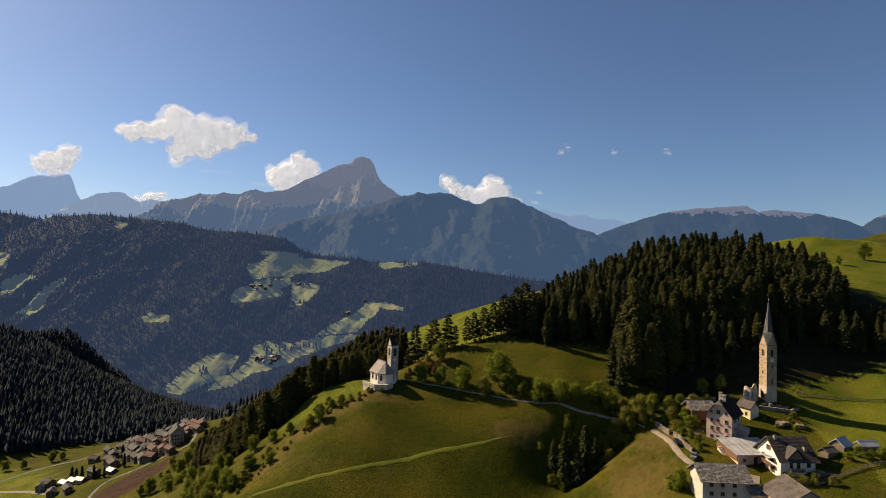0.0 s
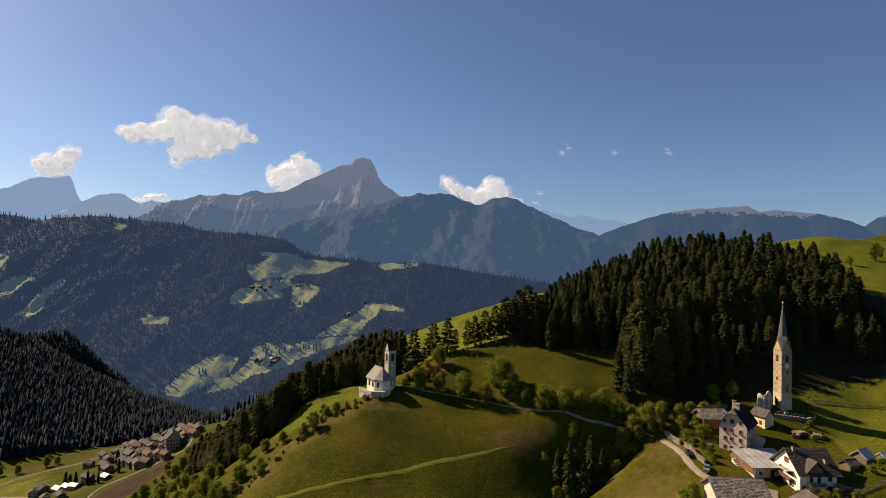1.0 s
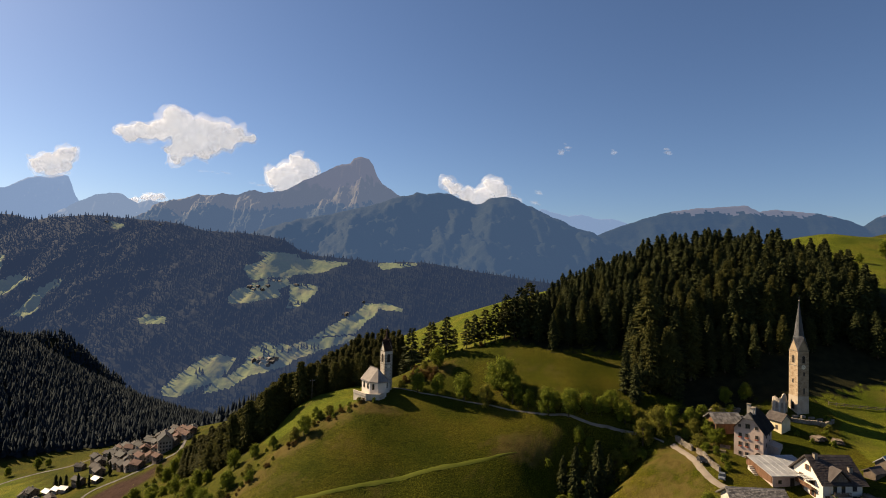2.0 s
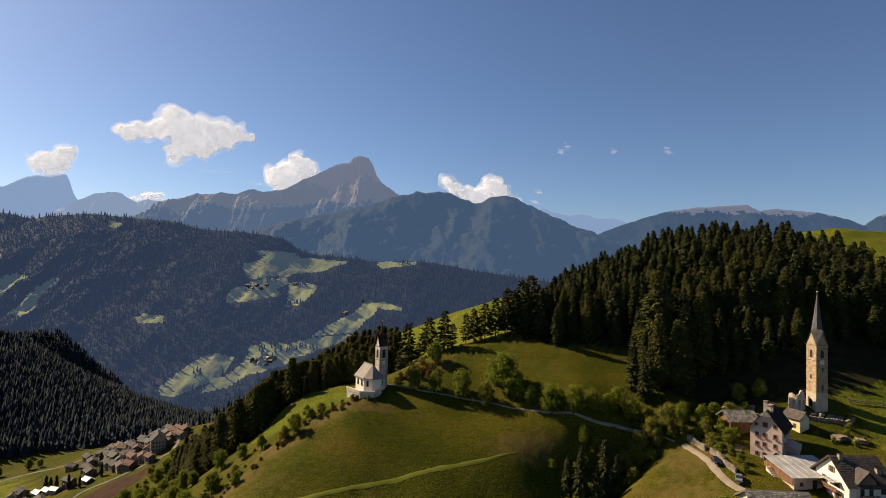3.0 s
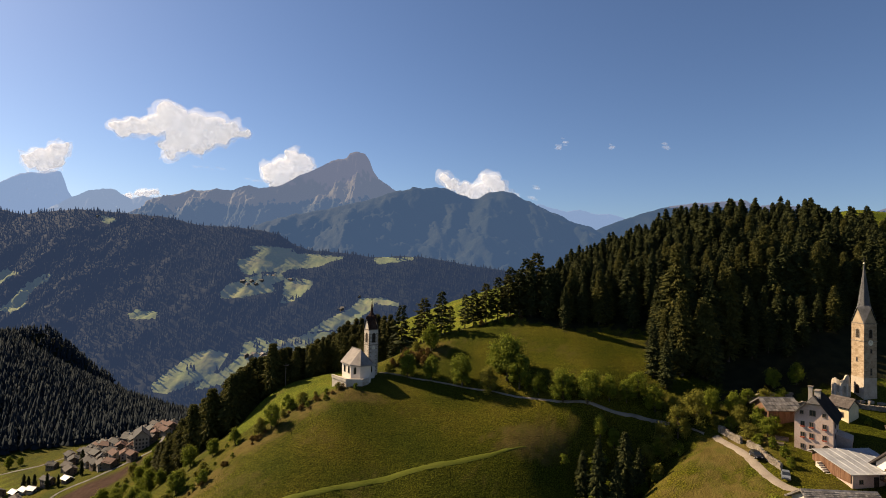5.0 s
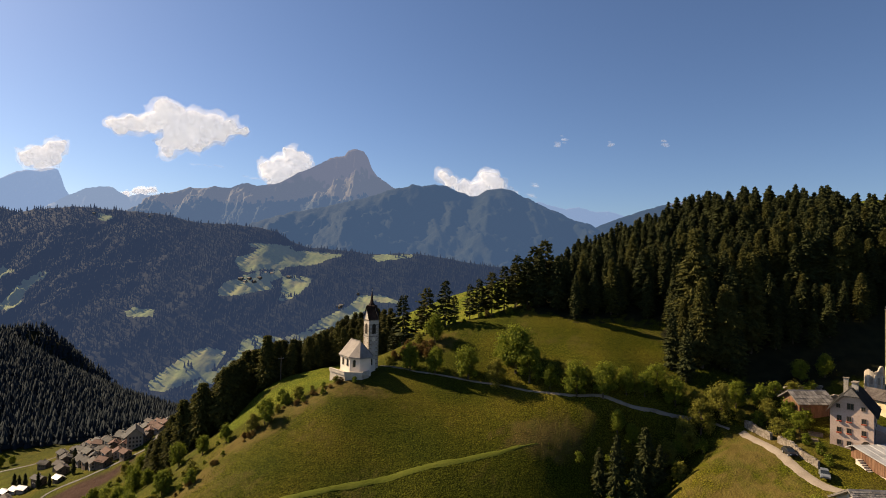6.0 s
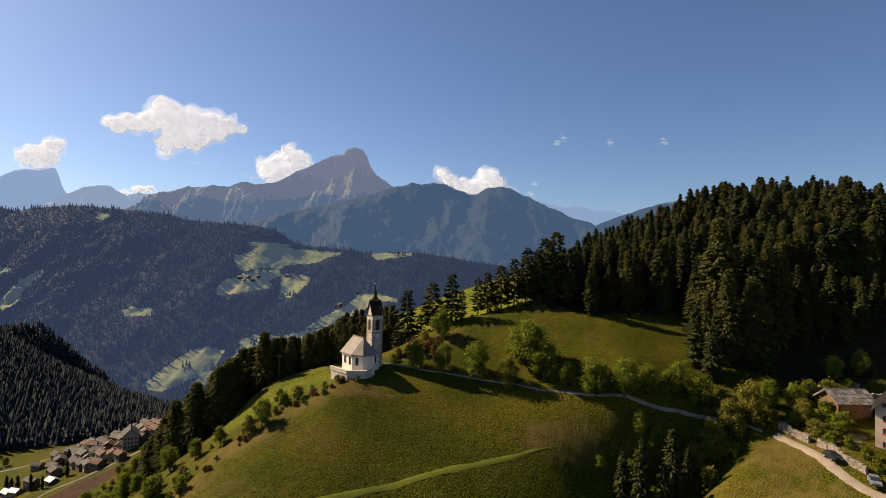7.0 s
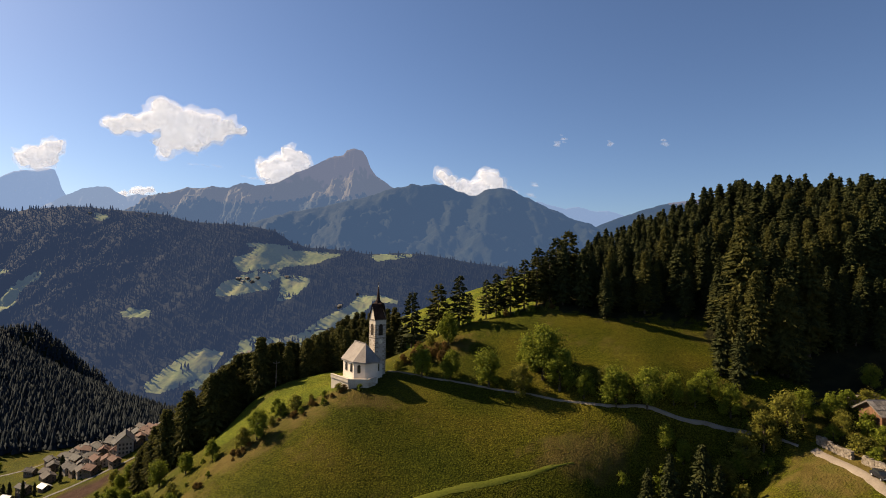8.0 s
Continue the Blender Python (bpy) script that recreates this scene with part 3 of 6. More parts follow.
def roof_courses(w, d, eave, ridge, over, mat, parent, tile=(0.7, 0.55), seed=0, lift=0.24):
    """Courses of shingles laid over both slopes of a gable roof, joined into one part."""
    r = random.Random(seed)
    slope = math.atan2(ridge - eave, w / 2)
    length = (w / 2 + over) / math.cos(slope)
    verts, faces = [], []
    for side in (-1, 1):
        q = 0.0
        while q < length:
            y = -over - r.uniform(0, tile[0])
            while y < d + over:
                wide = tile[0] * r.uniform(0.75, 1.25)
                a, b = max(-over - 0.05, y), min(d + over + 0.05, y + wide - 0.03)
                if b - a > 0.1:
                    t0, t1 = r.uniform(0.0, 0.05), 0.06 + r.uniform(0, 0.05)
                    e = min(q + tile[1] * 1.25 + r.uniform(-0.05, 0.05), length + 0.08)
                    i = len(verts)
                    for s, t in ((q, t0), (e, t1)):
                        for yy in (a, b):
                            for under in (0.0, -0.06):
                                n = lift + t + under
                                verts.append((side * (s * math.cos(slope) + n * math.sin(slope)), yy, ridge - s * math.sin(slope) + n * math.cos(slope)))
                    faces += [(i, i + 2, i + 6, i + 4), (i + 4, i + 6, i + 7, i + 5), (i, i + 4, i + 5, i + 1), (i + 2, i + 3, i + 7, i + 6)]
                y += wide
            q += tile[1]
    ob = part("shingles", mesh_of("shingles", verts, faces, [mat]), None, parent)
    return tagged(ob, kind="stuff")


def house(name, x, y, rz, w, d, eave, ridge, walls, roof, label, over=0.7, z=None, windows=(), chimneys=(), category="house", group="", tiles=None, shutters=None, flowers=None, foot=3.0):
    h = empty(name, pose(x, y, ground_z(x, y) if z is None else z, 0, 0, rz), label, category, group)
    wall = part("wall", prism([(-w / 2, -foot), (w / 2, -foot), (w / 2, eave), (0, ridge - 0.1), (-w / 2, eave)], "y", 0, d), walls, h)
    rf = part("roof", slab_roof(w, d, eave, ridge, over), roof, h)
    if tiles:
        roof_courses(w, d, eave, ridge, over, roof, rf, tiles, int(abs(x) * 7))
    part("ridge_cap", prism([(-0.3, ridge + 0.12), (0, ridge + 0.42), (0.3, ridge + 0.12)], "y", -over, d + over), roof, rf)
    for face, along, wz, ww, wh in windows:
        window(wall, face, along, wz, ww, wh, {"front": -0.02, "left": -w / 2 - 0.02, "right": w / 2 + 0.02, "back": d + 0.02}[face], shutters, flowers)
    for cx, cy, top in chimneys:
        c = part("chimney", boxes((cx - 0.35, cx + 0.35, cy - 0.45, cy + 0.45, eave, ridge + top)), M_PLASTER, h)
        part("chimney_cap", boxes((cx - 0.48, cx + 0.48, cy - 0.58, cy + 0.58, ridge + top + 0.15, ridge + top + 0.27), (cx - 0.4, cx - 0.25, cy - 0.5, cy + 0.5, ridge + top, ridge + top + 0.15), (cx + 0.25, cx + 0.4, cy - 0.5, cy + 0.5, ridge + top, ridge + top + 0.15)), M_STONE, c)
    return h


# ---- lanes and walls ----
def smooth_line(points, step=1.5):
    """A gently curving line through plan points, at even steps."""
    p = [Vector(q) for q in points]
    p = [2 * p[0] - p[1]] + p + [2 * p[-1] - p[-2]]
    out = []
    for a, b, c, d in zip(p, p[1:], p[2:], p[3:]):
        n = max(2, int((c - b).length / step))
        for k in range(n):
            t = k / n
            out.append(0.5 * (2 * b + (c - a) * t + (2 * a - 5 * b + 4 * c - d) * t * t + (3 * b - a - 3 * c + d) * t**3))
    return out + [p[-2]]


def lane(name, points, width, mat, label, lift=0.14, wobble=0.15, seed=1, drop=0.3, taper=0):
    line = smooth_line(points)
    verts, faces = [], []
    across = (-1, -0.55, 0, 0.55, 1)
    for i, q in enumerate(line):
        d = (line[min(i + 1, len(line) - 1)] - line[max(i - 1, 0)]).normalized()
        side = Vector((d.y, -d.x))
        for s in across:
            wide = width * min(1, (i + 0.3) / taper, (len(line) - 0.7 - i) / taper) if taper else width
            e = q + side * (s * wide / 2 + (wobble * noise.noise((i * 0.35, s, seed)) if abs(s) == 1 else 0))
            z = ground_z(*e) + lift + 0.03 * noise.noise((e.x, e.y, 0))
            verts.append((e.x, e.y, z - (drop if abs(s) == 1 else 0)))
    k = len(across)
    for i in range(len(line) - 1):
        for j in range(k - 1):
            faces.append((i * k + j, i * k + j + 1, i * k + k + j + 1, i * k + k + j))
    return tagged(new(name, mesh_of(name, verts, faces, [mat], True)), label, "road", kind="structure")


M_PATHGRASS = material("short_grass", [(0.075, 0.088, 0.012), (0.10, 0.112, 0.017), (0.12, 0.125, 0.022)], 0.9, 0.2, 10, 0.4, spread=0.16, gloss=0.03)
M_DRIVE = material("sandy_gravel", [(0.15, 0.125, 0.098), (0.205, 0.172, 0.138), (0.245, 0.21, 0.17)], 0.9, 0.3, 12, 0.3, spread=0.16, gloss=0.05)
M_ASPHALT = material("grey_asphalt", [(0.085, 0.08, 0.075), (0.14, 0.132, 0.122)], 0.85, 0.2, 10, 0.1)
lane("road_lane", [(-19, 237), (-10, 231.5), (-1, 227.5), (8, 224), (17.5, 220.4), (28, 214.5), (39.5, 209), (51, 206.3), (63, 205), (70, 201), (73.5, 197.5)], 0.75, M_GRAVEL, "pale gravel lane along the hillside to the chapel", 0.12)
lane("road_drive", [(75.4, 195.6), (76.6, 190), (77, 185), (76.9, 176), (79, 169), (86, 164), (90, 162)], 2.5, M_DRIVE, "pale gravel drive below the dry-stone walls")
lane("path_grass", [(-66, 177), (-52, 181.2), (-38, 185.2), (-14, 192), (4, 196), (14, 198.4), (22, 200.2), (26, 201)], 1.5, M_PATHGRASS, "light green mown track across the meadow", 0.12, 0.5, drop=0.08, taper=9)
lane("road_valley", [(-450, 500), (-419, 517), (-409, 540), (-391, 554), (-364, 561), (-350, 585), (-330, 610)], 4, M_ASPHALT, "grey road along the valley floor", 0.4)
lane("road_village", [(-276, 425), (-280, 455), (-258, 463), (-236, 471), (-222, 480), (-228, 505)], 3.2, M_ASPHALT, "grey village road beside the ploughed field", 0.5)
lane("road_camp", [(-420, 488), (-394, 486), (-362, 479), (-335, 468)], 4, M_GRAVEL, "pale gravel track on the valley meadow", 0.4)
lane("courtyard", [(84, 165.5), (89, 162.5), (93, 160)], 6, M_DRIVE, "pale gravel yard between the farmhouses", 0.16)


def stone_wall(points, height_, thick, label, seed, size=0.36):
    """A dry-stone retaining wall: an earth core faced with separate uneven stones and a rough coping."""
    r = random.Random(seed)
    line = smooth_line(points, size * 0.9)
    w = empty("stone_wall", Matrix.Identity(4), label, "wall")
    verts, faces = [], []
    for i, q in enumerate(line[:-1]):
        d = (line[i + 1] - q)
        n = Vector((d.y, -d.x)).normalized()
        z = ground_z(*q) - 0.4
        top = z + height_ + 0.4 + 0.25 * noise.noise((i * 0.12, seed, 0))
        while z < top:
            hh = size * r.uniform(0.5, 0.9)
            c, out = q + d * r.uniform(0.3, 0.7), thick / 2 + r.uniform(-0.06, 0.10)
            l = d.length * r.uniform(0.5, 0.8)
            u = d.normalized()
            b = len(verts)
            for sz in (0, 1):
                for su, sn in ((-1, -1), (1, -1), (1, 1), (-1, 1)):
                    p = c + u * (l * su * r.uniform(0.8, 1)) + n * (out * sn * r.uniform(0.9, 1))
                    verts.append((p.x, p.y, z + sz * hh * 0.95 + r.uniform(-0.03, 0.03)))
            faces += [(b, b + 1, b + 2, b + 3), (b + 4, b + 5, b + 6, b + 7)] + [(b + k, b + (k + 1) % 4, b + 4 + (k + 1) % 4, b + 4 + k) for k in range(4)]
            z += hh
    tagged(part("masonry", mesh_of("masonry", verts, faces, [M_STONE]), None, w), kind="stuff")
    return w


stone_wall([(77.2, 197), (78.3, 193.5), (79.0, 189.5)], 1.5, 0.7, "pale dry-stone retaining wall beside the gravel lane", 1)
stone_wall([(79.6, 187.6), (79.9, 183.5), (79.6, 179.5), (80.4, 175.5)], 1.4, 0.6, "pale dry-stone wall below the farm garden", 2)
stone_wall([(97, 203), (104, 201), (110, 199.5), (116, 197), (124, 195.6), (129, 198)], 1.0, 0.7, "old churchyard wall of rubble stone", 3)
stone_wall([(90, 205.5), (96, 207), (103, 206.5)], 1.2, 0.8, "ruined rubble wall behind the farm", 4, 0.6)


def fence(points, height_, gap, label):
    """Posts with two rails between each pair."""
    f = empty("wooden_fence", Matrix.Identity(4), label, "fence")
    line = smooth_line(points, gap)
    post = prism([(-0.09, -0.09), (0.09, -0.09), (0.09, 0.09), (-0.09, 0.09)], "z", -0.4, height_)
    me = bpy.data.meshes.new("post")
    post.to_mesh(me)
    post.free()
    me.materials.append(M_OLDWOOD)
    tops = []
    for q in line:
        o = part("post", me, None, f)
        o.matrix_basis = pose(q.x, q.y, ground_z(*q), 3 * noise.noise((q.x, 0, 0)), 5 * noise.noise((q.y, 1, 0)), 0)
        tops.append(Vector((q.x, q.y, ground_z(*q))))
    for a, b in zip(tops, tops[1:]):
        d = b - a
        for z in (0.35, 0.75):
            bm = boxes((0, d.length, -0.05, 0.05, height_ * z - 0.10, height_ * z + 0.10))
            o = part("rail", bm, M_OLDWOOD, f)
            o.matrix_basis = Matrix.Translation(a) @ Vector((1, 0, 0)).rotation_difference(d).to_matrix().to_4x4()
    return f


fence([(134, 207), (142, 206.6), (152, 205.3), (163, 201.6), (176, 199)], 1.3, 2.2, "weathered wooden fence across the green meadow")
fence([(110, 155.8), (116.4, 157.2), (123, 159), (131, 161.3), (142, 164)], 1.2, 2.0, "dark wooden garden fence below the white house")
fence([(101, 158), (106, 157.5), (110, 155.8)], 1.1, 1.8, "wooden garden fence in front of the white house")


# ---- church towers ----
def helm(side, eave, gable, tip, over=0.25):
    """A four-gabled spire: faces run from the tip to each gable's peak and each corner."""
    bm = bmesh.new()
    s, k = side / 2 + over, side * 0.27
    top = bm.verts.new((0, 0, tip))
    mid = gable + 0.04 * (tip - gable)
    corner = [bm.verts.new((x * s, y * s, eave - 0.3)) for x, y in ((-1, -1), (1, -1), (1, 1), (-1, 1))]
    peak = [bm.verts.new((x * s, y * s, gable)) for x, y in ((0, -1), (1, 0), (0, 1), (-1, 0))]
    neck = [bm.verts.new((x * k, y * k, mid)) for x, y in ((-1, -1), (1, -1), (1, 1), (-1, 1))]
    flat = [bm.verts.new((x * k * 1.3, y * k * 1.3, mid + 0.3)) for x, y in ((0, -1), (1, 0), (0, 1), (-1, 0))]
    for i in range(4):
        j = (i + 1) % 4
        bm.faces.new((corner[i], peak[i], neck[i]))
        bm.faces.new((peak[i], corner[j], neck[j]))
        bm.faces.new((neck[i], peak[i], flat[i]))
        bm.faces.new((flat[i], peak[i], neck[j]))
        bm.faces.new((neck[i], flat[i], top))
        bm.faces.new((flat[i], neck[j], top))
    bmesh.ops.solidify(bm, geom=bm.faces[:], thickness=0.12)
    return bm


def arch(w, h, depth, y0):
    """A round-headed opening's infill, standing proud of the wall at y0."""
    pts = [(-w / 2, 0), (w / 2, 0)] + [(w / 2 * math.cos(a), h - w / 2 + w / 2 * math.sin(a)) for a in np.linspace(0, math.pi, 9)]
    return prism(pts, "y", y0 - depth, y0 + 0.1)


def arched_window(parent, side, z, w, h, mat_frame, name="bell_opening"):
    for k, turn in enumerate((0, 90, 180, 270)):
        bm = arch(w + 0.36, h + 0.2, 0.07, 0)
        o = part(name, bm, mat_frame, parent, "stone-framed round-headed bell opening")
        o.matrix_basis = pose(0, 0, z - 0.1, 0, 0, turn) @ pose(0, -side / 2, 0)
        # Dark panel put in for the shade inside the bell opening.
        inner = part("opening_fill", arch(w, h, 0.10, 0), M_DARKWOOD, o)
        inner.matrix_basis = pose(0, 0, 0.1)


def quoins(parent, side, z0, z1, mat, size=0.55):
    """Corner stones set alternately on the tower's edges."""
    me = bpy.data.meshes.new("quoin")
    bm = boxes((-0.5, 0.5, -0.5, 0.5, 0, 1), bevel=0.06)
    bm.to_mesh(me)
    bm.free()
    me.materials.append(mat)
    for cx, cy in ((-1, -1), (1, -1), (1, 1), (-1, 1)):
        z, k = z0, 0
        while z < z1:
            long_, short = (1.7, 0.9) if k % 2 else (0.9, 1.7)
            o = part("quoin", me, None, parent)
            sx, sy = size * long_, size * short
            o.matrix_basis = Matrix.LocRotScale((cx * (side / 2 - sx / 2 + 0.035), cy * (side / 2 - sy / 2 + 0.035), z), None, Vector((sx, sy, size * 0.8)))
            z += size
            k += 1


M_DARKWOOD = material("dark_wood", [(0.02, 0.016, 0.012), (0.05, 0.038, 0.028)], 0.8, 1.0, 6, 0.2)
M_SPIRE = material("grey_spire_shingle", [(0.10, 0.10, 0.105), (0.16, 0.16, 0.165), (0.20, 0.20, 0.205)], 0.7, 0.8, 8, 0.3, spread=0.16)
M_REDSPIRE = material("dark_red_spire_shingle", [(0.026, 0.015, 0.012), (0.048, 0.027, 0.021), (0.07, 0.04, 0.032)], 0.7, 0.8, 8, 0.3, spread=0.16)
M_PLINTH = material("tan_limewash", [(0.27, 0.222, 0.168), (0.37, 0.31, 0.24), (0.45, 0.385, 0.305)], 0.85, 0.5, 8, 0.25, spread=0.16)
M_QUOIN = material("weathered_corner_stone", [(0.24, 0.20, 0.155), (0.36, 0.31, 0.25)], 0.85, 1.0, 6, 0.3, per_piece=0.3)
M_IRON = material("dark_iron", [(0.02, 0.02, 0.02), (0.05, 0.05, 0.05)], 0.5, 2, 6, 0.0, metal=0.8)
M_GILT = material("gilt_dial", [(0.55, 0.48, 0.36), (0.72, 0.66, 0.52)], 0.5, 2, 6, 0.0)


def cross(parent, z, size):
    f = part("cross", boxes((-0.05 * size, 0.05 * size, -0.05 * size, 0.05 * size, z - 0.3, z + 1.5 * size), (-0.45 * size, 0.45 * size, -0.05 * size, 0.05 * size, z + 0.85 * size, z + 0.98 * size)), M_IRON, parent, "iron cross on the spire")
    bm = bmesh.new()
    bmesh.ops.create_icosphere(bm, subdivisions=2, radius=0.22 * size, matrix=Matrix.Translation((0, 0, z + 0.1)))
    part("finial_ball", bm, M_GILT, f)


def courses(parent, side, z0, z1, mat, seed):
    """Rows of squared stones just proud of the wall, joined into one part."""
    r = random.Random(seed)
    verts, faces = [], []
    for turn in range(4):
        c, s = (1, 0, -1, 0)[turn], (0, 1, 0, -1)[turn]
        z = z0
        while z < z1:
            hh, u = r.uniform(0.3, 0.5), -side / 2
            while u < side / 2 - 0.1:
                w = min(r.uniform(0.4, 0.95), side / 2 - u)
                out, b = side / 2 + r.uniform(-0.004, 0.035), len(verts)
                for v, zz in ((u + 0.02, z + 0.02), (u + w - 0.02, z + 0.02), (u + w - 0.02, z + hh - 0.02), (u + 0.02, z + hh - 0.02)):
                    for o in (out, side / 2 - 0.1):
                        verts.append((c * v + s * o, s * v - c * o, zz))
                faces += [(b, b + 2, b + 4, b + 6)] + [(b + 2 * k, b + 2 * k + 1, b + 2 * ((k + 1) % 4) + 1, b + 2 * ((k + 1) % 4)) for k in range(4)]
                u += w
            z += hh
    return tagged(part("masonry", mesh_of("masonry", verts, faces, [mat]), None, parent), kind="stuff")


def church_tower():
    s, h = 3.95, 19.6
    t = empty("bell_tower", pose(120.7, 202.6, -7.6, 0, 0, 7), "tall tan stone bell tower with a slender grey spire", "church tower")
    wall = part("wall", boxes((-s / 2, s / 2, -s / 2, s / 2, -2, h)), M_TAN, t)
    courses(wall, s, 4.6, h - 0.3, M_TANSTONE, 3)
    part("plinth", boxes((-s / 2 - 0.06, s / 2 + 0.06, -s / 2 - 0.06, s / 2 + 0.06, -2, 4.6)), M_PLINTH, t, "pale plastered lower stage")
    for z in (14.6, h - 0.1):
        part("string_course", boxes((-s / 2 - 0.14, s / 2 + 0.14, -s / 2 - 0.14, s / 2 + 0.14, z, z + 0.22), bevel=0.05), M_STONE, t)
    for turn in (0, 90, 180, 270):
        g = part("gable", prism([(-s / 2, h), (s / 2, h), (0, h + 4.2)], "y", -s / 2, -s / 2 + 0.5), M_TAN, t)
        g.matrix_basis = pose(0, 0, 0, 0, 0, turn)
    spire = part("spire", helm(s, h, h + 4.4, 36.6), M_SPIRE, t, "grey shingled spire")
    cross(spire, 36.3, 1.1)
    arched_window(wall, s + 0.06, 15.6, 0.95, 2.4, M_STONE)
    for face, z in (("front", 5.4), ("left", 9.0), ("front", 11.5)):
        window(wall, face, 0.2, z, 0.4, 1.0 if z > 6 else 1.8, -s / 2 - 0.06)
    dial = bmesh.new()
    bmesh.ops.create_cone(dial, segments=24, radius1=0.75, radius2=0.75, depth=0.08, cap_ends=True, matrix=pose(0, -s / 2 - 0.12, 14.3, 90, 0, 0))
    d = part("clock_dial", dial, M_GILT, wall, "pale round clock dial")
    part("pointer", boxes((-0.05, 0.05, -s / 2 - 0.2, -s / 2 - 0.15, 14.3, 14.9), (0, 0.4, -s / 2 - 0.2, -s / 2 - 0.15, 14.25, 14.35)), M_IRON, d)
    door = part("door", arch(1.2, 2.4, 0.08, -s / 2 - 0.06), M_DARKWOOD, t)
    door.matrix_basis = pose(0, 0, 0.1, 0, 0, -90)
    return t


M_TANSTONE = material("tan_squared_stone", [(0.20, 0.142, 0.086), (0.30, 0.222, 0.145), (0.39, 0.305, 0.21)], 0.85, 0.5, 7, 0.3, per_piece=0.35, spread=0.18)
church_tower()


def ruined_apse():
    """The stump of the old choir: a curved wall with a ragged top, strips and blind windows."""
    a = empty("ruined_apse", pose(114.8, 203.6, -8.6), "ruined whitewashed church apse beside the tower", "ruin")
    bm = bmesh.new()
    rows, cols = 10, 26
    grid = {}
    for side, rad in ((0, 2.9), (1, 2.2)):
        for c in range(cols + 1):
            ang = math.radians(165 + 215 * c / cols)
            top = 6.4 + 0.9 * math.sin(c * 0.55) + 0.7 * noise.noise((c * 0.5, 3, 0)) - 1.6 * (abs(c / cols - 0.55) * 2) ** 2
            for k in range(rows + 1):
                b = 0.12 * noise.noise((c * 0.4, k * 0.5, side))
                grid[side, c, k] = bm.verts.new(((rad + b) * math.cos(ang), (rad + b) * math.sin(ang), -1.5 + (top + 1.5) * k / rows))
    for c in range(cols):
        for k in range(rows):
            bm.faces.new((grid[0, c, k], grid[0, c + 1, k], grid[0, c + 1, k + 1], grid[0, c, k + 1]))
            bm.faces.new((grid[1, c, k], grid[1, c, k + 1], grid[1, c + 1, k + 1], grid[1, c + 1, k]))
        bm.faces.new((grid[0, c, rows], grid[0, c + 1, rows], grid[1, c + 1, rows], grid[1, c, rows]))
    for c in (0, cols):
        for k in range(rows):
            bm.faces.new((grid[0, c, k], grid[0, c, k + 1], grid[1, c, k + 1], grid[1, c, k]))
    a.scale = (0.76, 0.76, 0.84)
    part("wall", bm, M_PLINTH, a)
    for ang in (200, 240, 280, 320):
        o = part("buttress", boxes((2.75, 3.1, -0.28, 0.28, -1.5, 4.4), bevel=0.05), M_PLASTER, a)
        o.matrix_basis = pose(0, 0, 0, 0, 0, ang)
    for ang in (220, 260, 300):
        o = part("blind_window", arch(0.7, 2.2, 0.06, -2.92), M_STONE, a)
        o.matrix_basis = pose(0, 0, 1.6, 0, 0, ang + 90)


ruined_apse()
for x, y, q, hh in ((117.5, 199.4, 1.0, 0.9), (119.6, 198.9, 0.8, 1.2), (122.4, 198.7, 1.2, 0.7), (108, 201, 1.6, 0.6), (112, 199.8, 1.1, 0.5), (125, 198.4, 1.5, 0.6)):
    g = empty("stone_slab", pose(x, y, ground_z(x, y), 4, 3, 20 * q), "pale worn stone slab in the churchyard grass", "stone", "stones in the churchyard")
    part("slab", boxes((-q, q, -0.5, 0.5, -0.3, hh * 0.6), bevel=0.1), M_STONE, g)


